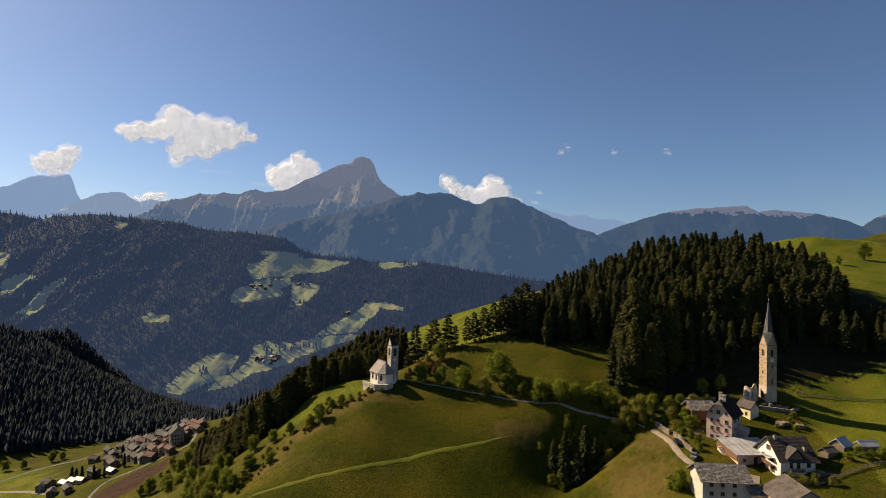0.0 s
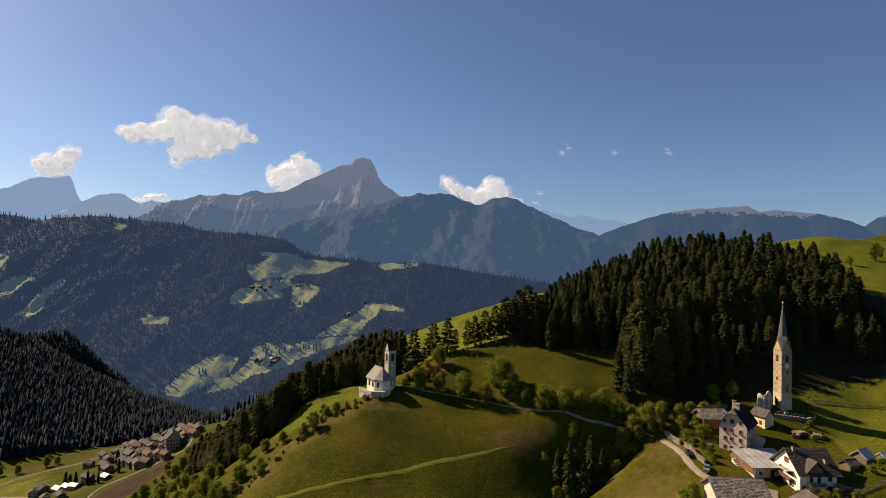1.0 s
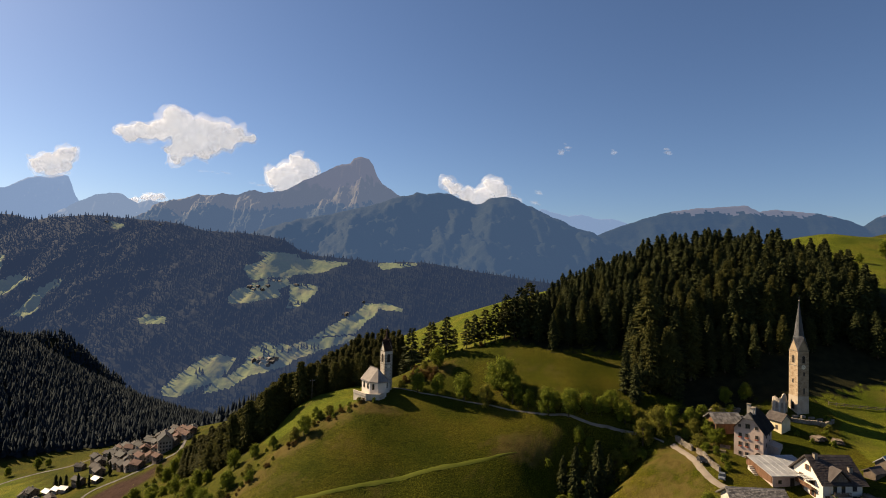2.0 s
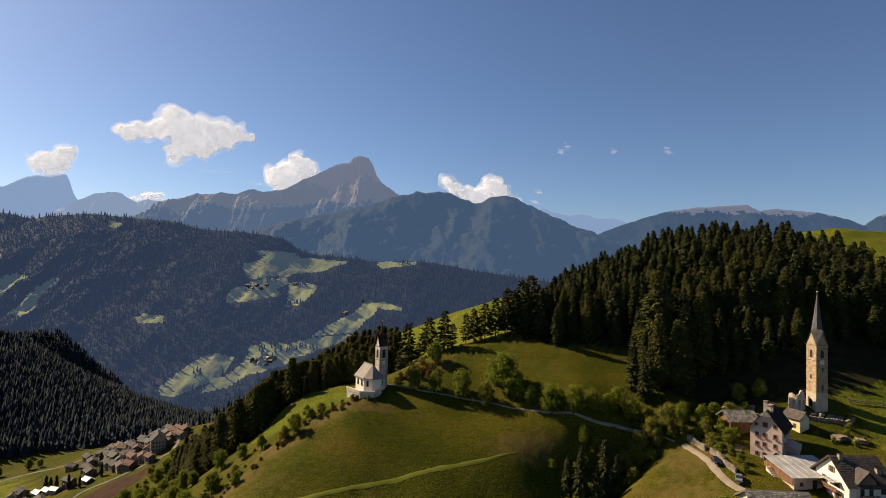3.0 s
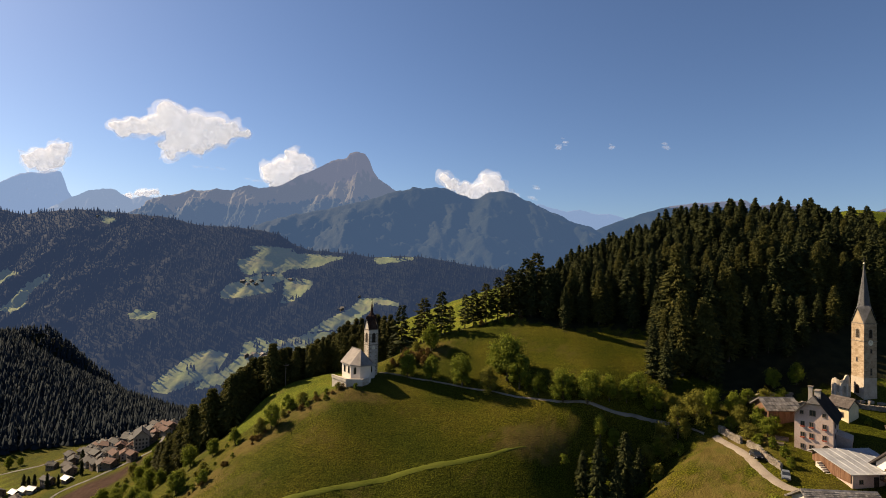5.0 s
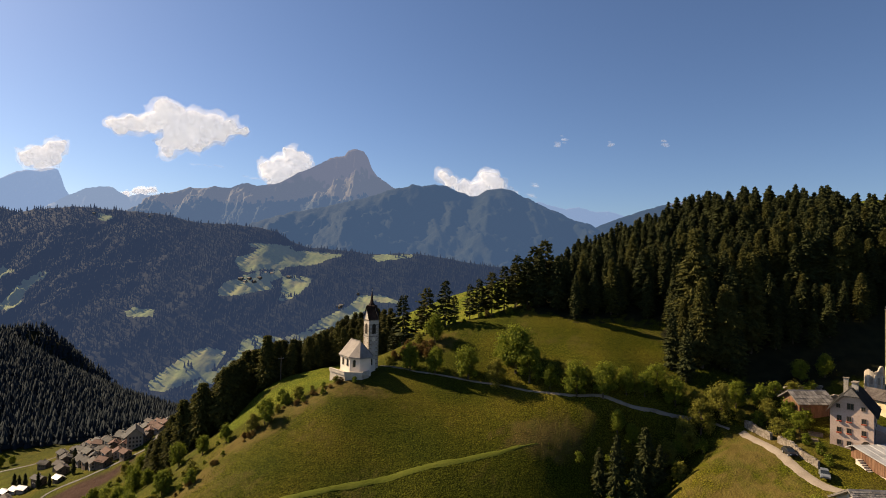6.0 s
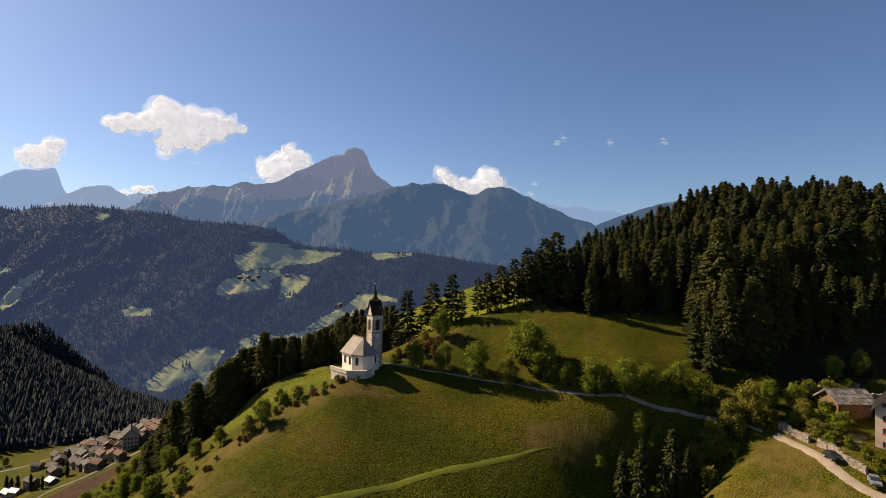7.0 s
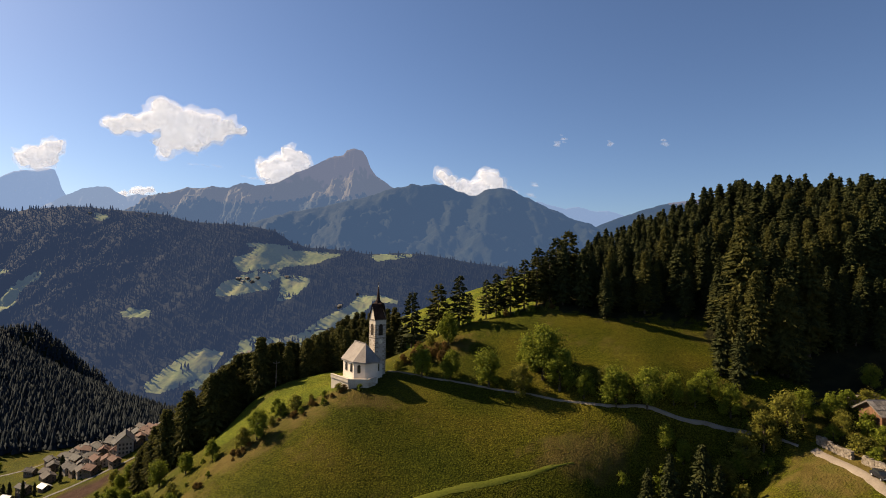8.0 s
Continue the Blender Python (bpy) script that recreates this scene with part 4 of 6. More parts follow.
def chapel():
    """The hill chapel: nave with a three-sided apse, hipped at that end, and a slim tower at its flank."""
    c = empty("chapel", pose(-25, 229, -11.7, 0, 0, 36), "small white hilltop chapel with grey shingled roof and slim tower", "chapel")
    plan = [(-3.4, 5.2), (-3.4, -1.2), (-1.6, -4.3), (2.2, -4.3), (4.0, -1.2), (4.0, 5.2)]
    wall = part("wall", prism(plan, "z", -3, 4.6), M_WHITE, c)
    part("gable", prism([(-3.4, 4.6), (4.0, 4.6), (0.3, 8.6)], "y", 4.8, 5.2), M_WHITE, c)
    over = [(-3.9, 5.6), (-3.9, -1.35), (-1.85, -4.85), (2.45, -4.85), (4.5, -1.35), (4.5, 5.6)]
    bm = bmesh.new()
    lo = [bm.verts.new((x, y, 4.25)) for x, y in over]
    up = [bm.verts.new((x, y, 4.5)) for x, y in over]
    r0, r1 = bm.verts.new((0.3, 5.6, 8.95)), bm.verts.new((0.3, -0.9, 8.95))
    bm.faces.new((up[0], up[1], r1, r0))
    bm.faces.new((up[1], up[2], r1))
    bm.faces.new((up[2], up[3], r1))
    bm.faces.new((up[3], up[4], r1))
    bm.faces.new((up[4], up[5], r0, r1))
    for k in range(5):
        bm.faces.new((lo[k], lo[k + 1], up[k + 1], up[k]))
    bm.faces.new(lo[::-1])
    bm.faces.new((lo[5], lo[0], up[0], r0, up[5]))
    roof = part("roof", bm, M_CHAPELROOF, c, "grey-brown shingled roof")
    part("ridge_cap", prism([(0.05, 8.9), (0.3, 9.08), (0.55, 8.9)], "y", -0.9, 5.6), M_SHINGLE, roof)
    part("finial", boxes((0.26, 0.34, -0.94, -0.86, 8.9, 9.9), (0.1, 0.5, -0.93, -0.87, 9.45, 9.53)), M_IRON, roof)
    part("eave_moulding", prism([(x * 0.975 + 0.01, y * 0.975) for x, y in over], "z", 4.02, 4.26), M_PLASTER, wall)
    for along, base, turn in ((3.2, (-3.42, 3.2), -90), (0.2, (-3.42, 0.2), -90), (0, (-2.55, -2.75), -30), (0, (3.15, -2.75), 30), (3.2, (4.02, 3.0), 90)):
        w = part("window", arch(1.15, 2.3, 0.05, 0), M_STONE, wall)
        w.matrix_basis = pose(*base, 1.5, 0, 0, turn) @ pose(0, -0.03, 0)
        part("pane", arch(0.8, 2.0, 0.10, 0), M_GLASS, w).matrix_basis = pose(0, 0, 0.15)
    # tower at the flank
    s, h = 3.5, 14.8
    t = part("tower", boxes((-s / 2, s / 2, -s / 2, s / 2, -3, h)), M_PLASTER, c)
    t.matrix_basis = pose(6.5, 3.85, 0)
    quoins(t, s, 0, 13.4, M_QUOIN, 0.62)
    for z0, z1, o in ((9.6, 9.8, 0.12), (h - 0.1, h + 0.12, 0.14)):
        part("string_course", boxes((-s / 2 - o, s / 2 + o, -s / 2 - o, s / 2 + o, z0, z1)), M_STONE, t)
    for turn in (0, 90, 180, 270):
        # Two gables get the dark spire colour to imitate the tower's shaded face.
        part("gable", prism([(-s / 2, h), (s / 2, h), (0, h + 4.2)], "y", -s / 2, -s / 2 + 0.35), M_PLASTER if turn % 180 else M_REDSPIRE, t).matrix_basis = pose(0, 0, 0, 0, 0, turn)
    part("spire", helm(s, h, h + 4.5, h + 6.2, 0.28), M_REDSPIRE, t, "dark red shingled four-gabled spire")
    needle = bmesh.new()
    bmesh.ops.create_cone(needle, segments=8, radius1=0.72, radius2=0.05, depth=5.2, cap_ends=True, matrix=pose(0, 0, h + 7.0))
    part("spirelet", needle, M_REDSPIRE, t)
    cross(t, h + 9.4, 0.8)
    arched_window(t, s, 10.5, 1.15, 3.1, M_STONE)
    part("clock_dial", prism([(0.65 * math.cos(a), 8.7 + 0.65 * math.sin(a)) for a in np.linspace(0, 2 * math.pi, 20, endpoint=False)], "y", -s / 2 - 0.06, -s / 2 + 0.02), M_GILT, t, "faded painted clock dial")
    # low annex between nave and tower, and the terrace
    part("sacristy", prism([(4.0, -3), (6.2, -3), (6.2, 2.6), (4.0, 3.4)], "y", 0.2, 2.6), M_WHITE, c)
    te = empty("terrace_wall", pose(-25, 229, -11.7, 0, 0, 36), "white plastered terrace wall round the chapel choir", "wall")
    outer = [(-7.0, 5.0), (-6.2, -3.8), (-2.1, -6.6), (0.8, -5.7), (0.8, -4.25), (-1.62, -4.25), (-3.35, -1.2), (-3.35, 5.0)]
    part("retaining_wall", prism(outer, "z", -4, -0.35), M_PLASTER, te)
    for a, b in zip(outer[:3], outer[1:4]):
        d = Vector(b) - Vector(a)
        o = part("parapet", boxes((0, d.length, -0.22, 0.22, -0.35, 0.55), (-0.05, d.length + 0.05, -0.3, 0.3, 0.55, 0.68)), M_PLASTER, te)
        o.matrix_basis = pose(*a, 0, 0, 0, math.degrees(math.atan2(d.y, d.x)))


M_CHAPELROOF = material("chapel_shingles", [(0.15, 0.13, 0.115), (0.22, 0.195, 0.175), (0.27, 0.24, 0.215)], 0.75, 0.5, 9, 0.3, spread=0.18)
chapel()


# ---- the hamlet ----
M_FLOWER = material("red_flowers", [(0.16, 0.025, 0.02), (0.28, 0.06, 0.035), (0.10, 0.08, 0.03)], 0.8, 2.5, 6, 0.3, spread=0.16)


def big_farmhouse():
    w, d, eave, top = 7.8, 11.0, 8.6, 13.6
    rows = [("front", x, z, 0.7, 0.95) for z in (0.9, 3.7, 6.3) for x in (-2.2, -0.4, 2.2)] + [("front", -0.2, 9.0, 1.1, 1.2), ("front", -2.4, 9.1, 0.6, 0.7), ("front", 2.1, 9.1, 0.6, 0.7)] + [("right", y, z, 0.8, 1.0) for y in (3.5, 8) for z in (3.7, 6.3)] + [("left", y, z, 0.8, 1.0) for y in (3, 6.5, 9.5) for z in (3.7, 6.3)]
    h = empty("farmhouse", pose(92.0, 181.6, -17.6, 0, 0, -42), "tall old pinkish plastered farmhouse with half-hipped dark roof", "house")
    body = [(-w / 2, -3), (w / 2, -3), (w / 2, eave), (1.4, top - 1.9), (-1.4, top - 1.9), (-w / 2, eave)]
    wall = part("wall", prism(body, "y", 0, d), M_PINK, h)
    x, lo = w / 2 + 0.8, eave - 0.8
    bm = bmesh.new()
    v = [bm.verts.new(p) for p in ((-x, -0.8, lo), (-1.5, -0.8, top - 1.75), (1.5, -0.8, top - 1.75), (x, -0.8, lo), (0, 1.6, top), (0, d - 1.0, top), (-x, d + 0.8, lo), (-1.5, d + 0.8, top - 1.75), (1.5, d + 0.8, top - 1.75), (x, d + 0.8, lo))]
    for f in ((0, 1, 4, 5, 7, 6), (3, 9, 8, 5, 4, 2), (1, 2, 4), (8, 7, 5)):
        bm.faces.new([v[i] for i in f])
    bmesh.ops.solidify(bm, geom=bm.faces[:], thickness=0.22)
    part("roof", bm, M_DARKROOF, h, "dark shingled half-hipped roof")
    part("hip_face", prism([(-1.5, top - 1.6), (1.5, top - 1.6), (0, top + 0.15)], "y", -0.9, -0.84), M_SHINGLE, h)
    for face, along, z, ww, wh in rows:
        window(wall, face, along, z, ww, wh, {"front": -0.02, "left": -w / 2 - 0.02, "right": w / 2 + 0.02}[face], None, M_FLOWER if 3 < z < 8 and face == "front" else None)
    door = part("door", arch(1.4, 2.3, 0.06, -0.02), M_DARKWOOD, wall)
    door.matrix_basis = pose(2.6, 0, 0.2)
    for cx, cy in ((0.3, 2.6), (0.5, 3.9), (-1.6, 7.5)):
        c = part("chimney", boxes((cx - 0.45, cx + 0.45, cy - 0.5, cy + 0.5, eave, top + 1.0)), M_PLASTER, h)
        part("chimney_cap", boxes((cx - 0.6, cx + 0.6, cy - 0.65, cy + 0.65, top + 1.0, top + 1.15)), M_STONE, c)
    part("annex", prism([(w / 2, -3), (w / 2 + 3.0, -3), (w / 2 + 3.0, 3.6), (w / 2, 4.4)], "y", 5, 10.5), M_PINK, h)


def tin_barn():
    w, d = 10.4, 13.2
    h = empty("barn", pose(89.6, 178.0, -20.0, 0, 0, -85), "timber and plaster barn with a pale metal sheet roof", "barn")
    # ridge along local y (to the east); local x runs towards the viewer
    wall = part("wall", prism([(-1.0, -2), (w - 0.4, -2), (w - 0.4, 2.9), (0, 4.6), (-1.0, 3.9)], "y", 0.6, d), M_PINK, h)
    for k in range(15):
        a = -1.0 + k * 0.72
        part("board", boxes((a + 0.02, a + 0.70, 0.42, 0.6, 0.6, 4.5 - max(0, a + 0.36) * 0.19)), M_WOOD, h, "reddish brown upright board")
    roof = part("roof", prism([(-1.6, 3.7), (0, 4.62), (w + 0.5, 3.15 - 0.35), (w + 0.5, 2.92), (0, 4.8), (-1.6, 3.95)][::-1], "y", -0.4, d + 0.5), M_TIN, h, "dull grey metal sheet roof")
    for k in range(8):
        y = -0.4 + (d + 0.9) * k / 7
        part("seam", prism([(0, 4.80), (w + 0.5, 2.92), (w + 0.5, 3.02), (0, 4.90)], "y", y - 0.04, y + 0.04), M_TIN, roof)
    part("door", boxes((w - 0.42, w - 0.34, 5.6, 6.8, -0.6, 2.0)), M_DARKWOOD, wall)
    window(wall, "right", 2.6, 0.6, 0.8, 0.8, w - 0.38)
    for y in (0.3,):
        part("stair", boxes(*[(1.6 + 0.5 * k, 2.1 + 0.5 * k, -0.9, 0.3, -1.5, 2.4 - 0.32 * k) for k in range(9)]), M_PLASTER, h)


def white_house():
    w, d, eave, top, near = 11.0, 13.4, 5.6, 10.4, 3.0
    h = empty("white_house", pose(95.9, 165.6, -21.2, 0, 0, -88), "white rendered house with dark roof, dormer gable and wooden balconies", "house")
    wall = part("wall", prism([(-w / 2, -2), (w / 2, -2), (w / 2, eave), (0, top - 0.1), (-w / 2, eave)], "y", near, d), M_WHITE, h)
    rf = part("roof", slab_roof(w, d - near, eave, top, 0.9), M_UMBERROOF, h, "dark brown tiled roof")
    rf.matrix_basis = pose(0, near, 0)
    roof_courses(w, d - near, eave, top, 0.9, M_UMBERROOF, rf, (0.55, 0.45), 4)
    for y, z in ((4.2, 0.7), (11.4, 0.7), (11.4, 3.4)):
        window(wall, "right", y, z, 1.0, 1.2, w / 2 + 0.02)
    for x, z in ((-2.5, 0.7), (2.0, 0.7), (-2.2, 3.6), (1.6, 3.6), (0, 6.6)):
        window(wall, "front", x, z, 1.0, 1.3, near - 0.02, M_WOOD)
    # dormer gable over a recessed balcony on the slope towards the valley
    dm = part("dormer", prism([(5.0, 2.6), (9.4, 2.6), (9.4, 6.2), (7.2, 8.4), (5.0, 6.2)], "x", 1.5, w / 2 + 0.25), M_WHITE, h)
    part("dormer_roof", prism([(4.3, 5.75), (7.2, 8.65), (10.1, 5.75), (10.1, 6.0), (7.2, 8.95), (4.3, 6.0)], "x", 0.6, w / 2 + 1.0), M_UMBERROOF, dm)
    part("dormer_boarding", boxes(*[(w / 2 + 0.26, w / 2 + 0.36, 5.1 + 0.36 * k, 5.42 + 0.36 * k, 5.0, 6.1 + 2.1 * (1 - abs(5.26 + 0.36 * k - 7.2) / 2.2)) for k in range(12)]), M_OLDWOOD, dm)
    part("balcony", boxes((w / 2 + 0.2, w / 2 + 1.5, 4.9, 9.5, 2.4, 2.6), (w / 2 + 1.42, w / 2 + 1.5, 4.9, 9.5, 3.4, 3.52), *[(w / 2 + 1.43, w / 2 + 1.48, 4.95 + 0.3 * k, 5.13 + 0.3 * k, 2.6, 3.4) for k in range(15)]), M_OLDWOOD, h, "dark wooden balcony with board railing")
    for y in (6.0, 8.2):
        part("balcony_door", boxes((w / 2 + 0.24, w / 2 + 0.3, y - 0.5, y + 0.5, 2.7, 4.7)), M_GLASS, dm)
    sb = part("side_balcony", boxes((-3.6, 3.2, -1.4, 0, 2.6, 2.8), (-3.6, 3.2, -1.4, -1.3, 3.55, 3.7), *[(-3.55 + 0.34 * k, -3.35 + 0.34 * k, -1.38, -1.32, 2.8, 3.55) for k in range(20)]), M_WOOD, h, "reddish wooden balcony on the gable wall")
    sb.matrix_basis = pose(0, near, 0)
    g = part("glass_canopy", boxes((-1.6, 3.0, -2.0, 0.1, 4.9, 4.96)), M_CANOPY, h, "slanted glazed canopy")
    g.matrix_basis = pose(0, near, 0)
    part("canopy_bars", boxes(*[(-1.65 + 1.15 * k, -1.57 + 1.15 * k, -2.0, 0.1, 4.96, 5.04) for k in range(5)], (-1.6, 3.0, -1.0, -0.92, 4.96, 5.04)), M_OLDWOOD, g)
    for x, y in ((0.8, 4.4), (3.6, 11.6)):
        z = top - abs(x) * (top - eave) / (w / 2)
        c = part("chimney", boxes((x - 0.4, x + 0.4, y - 0.45, y + 0.45, z - 0.8, z + 1.5)), M_STONE, h)
        part("chimney_cap", boxes((x - 0.5, x + 0.5, y - 0.55, y + 0.55, z + 1.5, z + 1.62)), M_IRON, c)


M_CANOPY = material("dusty_glass", [(0.30, 0.32, 0.33), (0.42, 0.44, 0.45)], 0.3, 0.5, 6, 0.0)
big_farmhouse()
tin_barn()
white_house()
# long house under stone shingles: ridge across the view
house("shingled_farmhouse", 72.6, 156.0, -93, 8.4, 12.6, 5.8, 8.5, M_PLASTER, M_SHINGLE, "long plastered farmhouse under a rough grey stone-shingle roof", 0.9, -24.6,
      [("right", y, z, 0.9, 0.9) for y in (2.4, 5.4, 8.6) for z in (1.6, 4.0)], tiles=(0.5, 0.42))
house("woodshed", 84.5, 151.0, -91, 4.0, 4.4, 3.0, 4.2, M_PLASTER, M_SHINGLE, "small lean-to shed with grey shingles beside the farmhouse", 0.5, -24.6, tiles=(0.6, 0.5), category="shed")
house("stone_house", 93.6, 140.0, -4, 11.5, 10.0, 4.5, 8.0, M_PINK, M_BROWNROOF, "house with a wide weathered brown roof", 1.0, -24.6, [("right", 3, 1.4, 1, 1.2), ("back", 0, 4.6, 0.9, 1.1)], tiles=(0.6, 0.5))
house("wooden_shed", 88.6, 197.0, -88, 6.0, 8.0, 4.0, 5.9, M_WOOD, M_SHINGLE, "reddish brown wooden hay shed with grey board roof", 0.9, -14.2, tiles=(0.45, 1.2), category="shed")
house("small_shrine", 110.0, 192.4, 24, 4.3, 5.0, 3.6, 5.4, M_YELLOW, M_BROWNROOF, "little yellow plastered house with a steep brown roof", 0.4, -12.6, [("left", 1.6, 0.9, 0.6, 1.1)], category="house", tiles=(0.4, 0.4))
house("garden_hut", 121.8, 169.0, -60, 4.0, 4.6, 1.6, 3.3, M_OLDWOOD, M_TIN, "small garden hut under a pale sheet roof", 0.4, None, category="shed")
house("tool_shed", 129.5, 170.5, -84, 2.6, 6.0, 1.2, 2.2, M_OLDWOOD, M_TIN, "long low shed with a pale sheet roof behind the fence", 0.3, None, category="shed")
house("chicken_shed", 115.6, 166.0, -70, 3.0, 4.0, 1.8, 2.7, M_OLDWOOD, M_BROWNROOF, "low wooden shed beside the white house", 0.4, None, category="shed")
house("cottage", 117.0, 137.0, -88, 6.0, 13.0, 4.2, 6.4, M_PINK, M_SHINGLE, "low cottage with a pale grey roof", 0.6, -24.2, tiles=(0.6, 0.5))


def satellite_dish(x, y, z):
    d = empty("satellite_dish", pose(x, y, z, 0, 0, 30), "pale round satellite dish on a pole", "dish")
    bm = bmesh.new()
    bmesh.ops.create_cone(bm, segments=18, radius1=0.55, radius2=0.15, depth=0.18, cap_ends=True, matrix=pose(0, 0, 1.2, 70, 0, 0))
    part("dish", bm, M_WHITE, d)
    part("pole", boxes((-0.04, 0.04, 0.1, 0.18, -0.6, 1.2)), M_IRON, d)


satellite_dish(122.5, 139.0, -17.6)
satellite_dish(124.5, 139.0, -17.6)


def car(x, y, rz, colour, label):
    """A small parked car: body, cabin with glass, wheels, lamps."""
    c = empty("car", pose(x, y, ground_z(x, y) + 0.16, 0, 0, rz), label, "car", "cars in the farm lane")
    body = prism([(-2.0, 0.35), (2.0, 0.35), (2.05, 0.75), (1.9, 0.92), (1.0, 1.0), (-1.7, 1.02), (-2.03, 0.8)], "x", -0.86, 0.86)
    bmesh.ops.bevel(body, geom=body.edges[:], offset=0.06, segments=1, affect="EDGES")
    part("body", body, colour, c)
    cab = part("cabin", prism([(-1.6, 0.98), (1.0, 0.98), (0.35, 1.48), (-1.25, 1.48)], "x", -0.72, 0.72), M_GLASS, c)
    part("roof_panel", boxes((-0.7, 0.7, -1.2, 0.3, 1.47, 1.53), bevel=0.02), colour, cab)
    for sx in (-1, 1):
        for sy in (-1.25, 1.25):
            bm = bmesh.new()
            bmesh.ops.create_cone(bm, segments=14, radius1=0.32, radius2=0.32, depth=0.22, cap_ends=True, matrix=pose(sx * 0.78, sy, 0.32, 0, 90, 0))
            w = part("wheel", bm, M_IRON, c)
            bm = bmesh.new()
            bmesh.ops.create_cone(bm, segments=10, radius1=0.18, radius2=0.18, depth=0.24, cap_ends=True, matrix=pose(sx * 0.79, sy, 0.32, 0, 90, 0))
            part("rim", bm, M_TIN, w)
        part("headlight", boxes((sx * 0.62 - 0.16, sx * 0.62 + 0.16, 1.98, 2.07, 0.62, 0.78)), M_CANOPY, c)
    return c


def woodpile(x, y, rz, n, label):
    """Split logs stacked in rows under their own weight."""
    w = empty("woodpile", pose(x, y, ground_z(x, y) + 0.1, 0, 0, rz), label, "woodpile")
    r = random.Random(int(x))
    me = []
    for k in range(3):
        bm = bmesh.new()
        bmesh.ops.create_cone(bm, segments=7, radius1=0.16 + 0.03 * k, radius2=0.15 + 0.03 * k, depth=2.6, cap_ends=True, matrix=pose(0, 0, 0, 90, 0, 0))
        m = bpy.data.meshes.new("log")
        bm.to_mesh(m)
        bm.free()
        m.materials.append(M_OLDWOOD)
        me.append(m)
    for row in range(4):
        for k in range(n - row):
            o = part("log", me[r.randrange(3)], None, w)
            o.matrix_basis = pose((k + row / 2 - n / 2) * 0.36, r.uniform(-0.3, 0.3), 0.15 + row * 0.3, 0, 0, r.uniform(-4, 4))


woodpile(117, 187.5, 20, 12, "stack of weathered logs on the farm slope")
woodpile(122, 186, -25, 9, "stack of weathered logs on the farm slope")
woodpile(110, 158.6, 8, 8, "stack of firewood beside the garden fence")
for x, y, rz, hh in ((104, 156.8, 10, 0.5), (107.5, 156.0, 12, 0.45), (112, 158, 20, 0.5), (86, 186, -30, 0.5), (88.5, 188, -30, 0.5)):
    b = empty("garden_bed", pose(x, y, ground_z(x, y), 0, 0, rz), "raised wooden garden bed with dark soil", "garden bed", "garden beds of the farm")
    part("frame", boxes((-1.4, 1.4, -0.8, -0.7, -0.3, hh), (-1.4, 1.4, 0.7, 0.8, -0.3, hh), (-1.4, -1.3, -0.7, 0.7, -0.3, hh), (1.3, 1.4, -0.7, 0.7, -0.3, hh)), M_OLDWOOD, b)
    part("soil", boxes((-1.3, 1.3, -0.7, 0.7, -0.3, hh - 0.08)), M_BARK, b)

M_CARBLACK = material("black_car_paint", [(0.012, 0.013, 0.016), (0.02, 0.02, 0.024)], 0.25, 1, 5, 0.0)
M_CARGREY = material("grey_car_paint", [(0.10, 0.115, 0.135), (0.14, 0.155, 0.175)], 0.3, 1, 5, 0.0)
car(78.0, 181.3, 172, M_CARBLACK, "small black car parked on the gravel lane")
car(79.6, 172.6, 150, M_CARGREY, "dark grey car parked beside the stone-roofed farmhouse")

def utility_pole(x, y, tall, turn):
    """A wooden pole with one crossarm and three insulators."""
    u = empty("utility_pole", pose(x, y, ground_z(x, y), 0, 0, turn), "thin grey wooden utility pole beside the slope wood", "pole")
    bm = bmesh.new()
    bmesh.ops.create_cone(bm, segments=8, radius1=0.16, radius2=0.1, depth=tall + 1, cap_ends=True, matrix=pose(0, 0, tall / 2 - 0.5))
    part("pole", bm, M_OLDWOOD, u)
    arm = part("crossarm", boxes((-0.9, 0.9, -0.08, 0.08, tall - 0.8, tall - 0.62)), M_OLDWOOD, u)
    for k in (-0.8, 0.0, 0.8):
        bm = bmesh.new()
        bmesh.ops.create_cone(bm, segments=8, radius1=0.09, radius2=0.05, depth=0.24, cap_ends=True, matrix=pose(k, 0, tall - 0.5))
        part("insulator", bm, M_CANOPY, arm)


utility_pole(-54, 247, 8.0, 35)

# ---- the village in the valley ----
M_CREAM = material("cream_render", [(0.24, 0.215, 0.185), (0.33, 0.30, 0.26)], 0.85, 0.3, 8, 0.1)
VILLAGE_LOW = [(-350, 476, 20, 0), (-344, 482, 60, 1), (-329, 480, 70, 2), (-321, 480, 60, 2), (-312, 477, 65, 2), (-330, 462, 20, 3), (-312, 458, 40, 0), (-302, 480, 75, 3), (-284, 474, 50, 2), (-334, 530, 70, 1), (-331, 546, 60, 1), (-318, 553, 40, 1), (-259, 475, 30, 0), (-286, 513, 50, 3), (-322, 570, 60, 4)]
VILLAGE_HIGH = [(-289, 534, 80, 4), (-300, 556, 30, 3), (-275, 522, 60, 1), (-268, 512, 20, 4), (-266, 526, 75, 3), (-256, 488, 50, 4), (-245, 480, 20, 4), (-232, 470, 60, 4), (-251, 533, 30, 3), (-237, 510, 20, 4), (-241, 530, 65, 4), (-228, 520, 35, 4), (-262, 498, 80, 0), (-282, 496, 45, 1), (-300, 520, 60, 3), (-272, 545, 20, 1), (-256, 550, 50, 0), (-309, 538, 70, 3)]
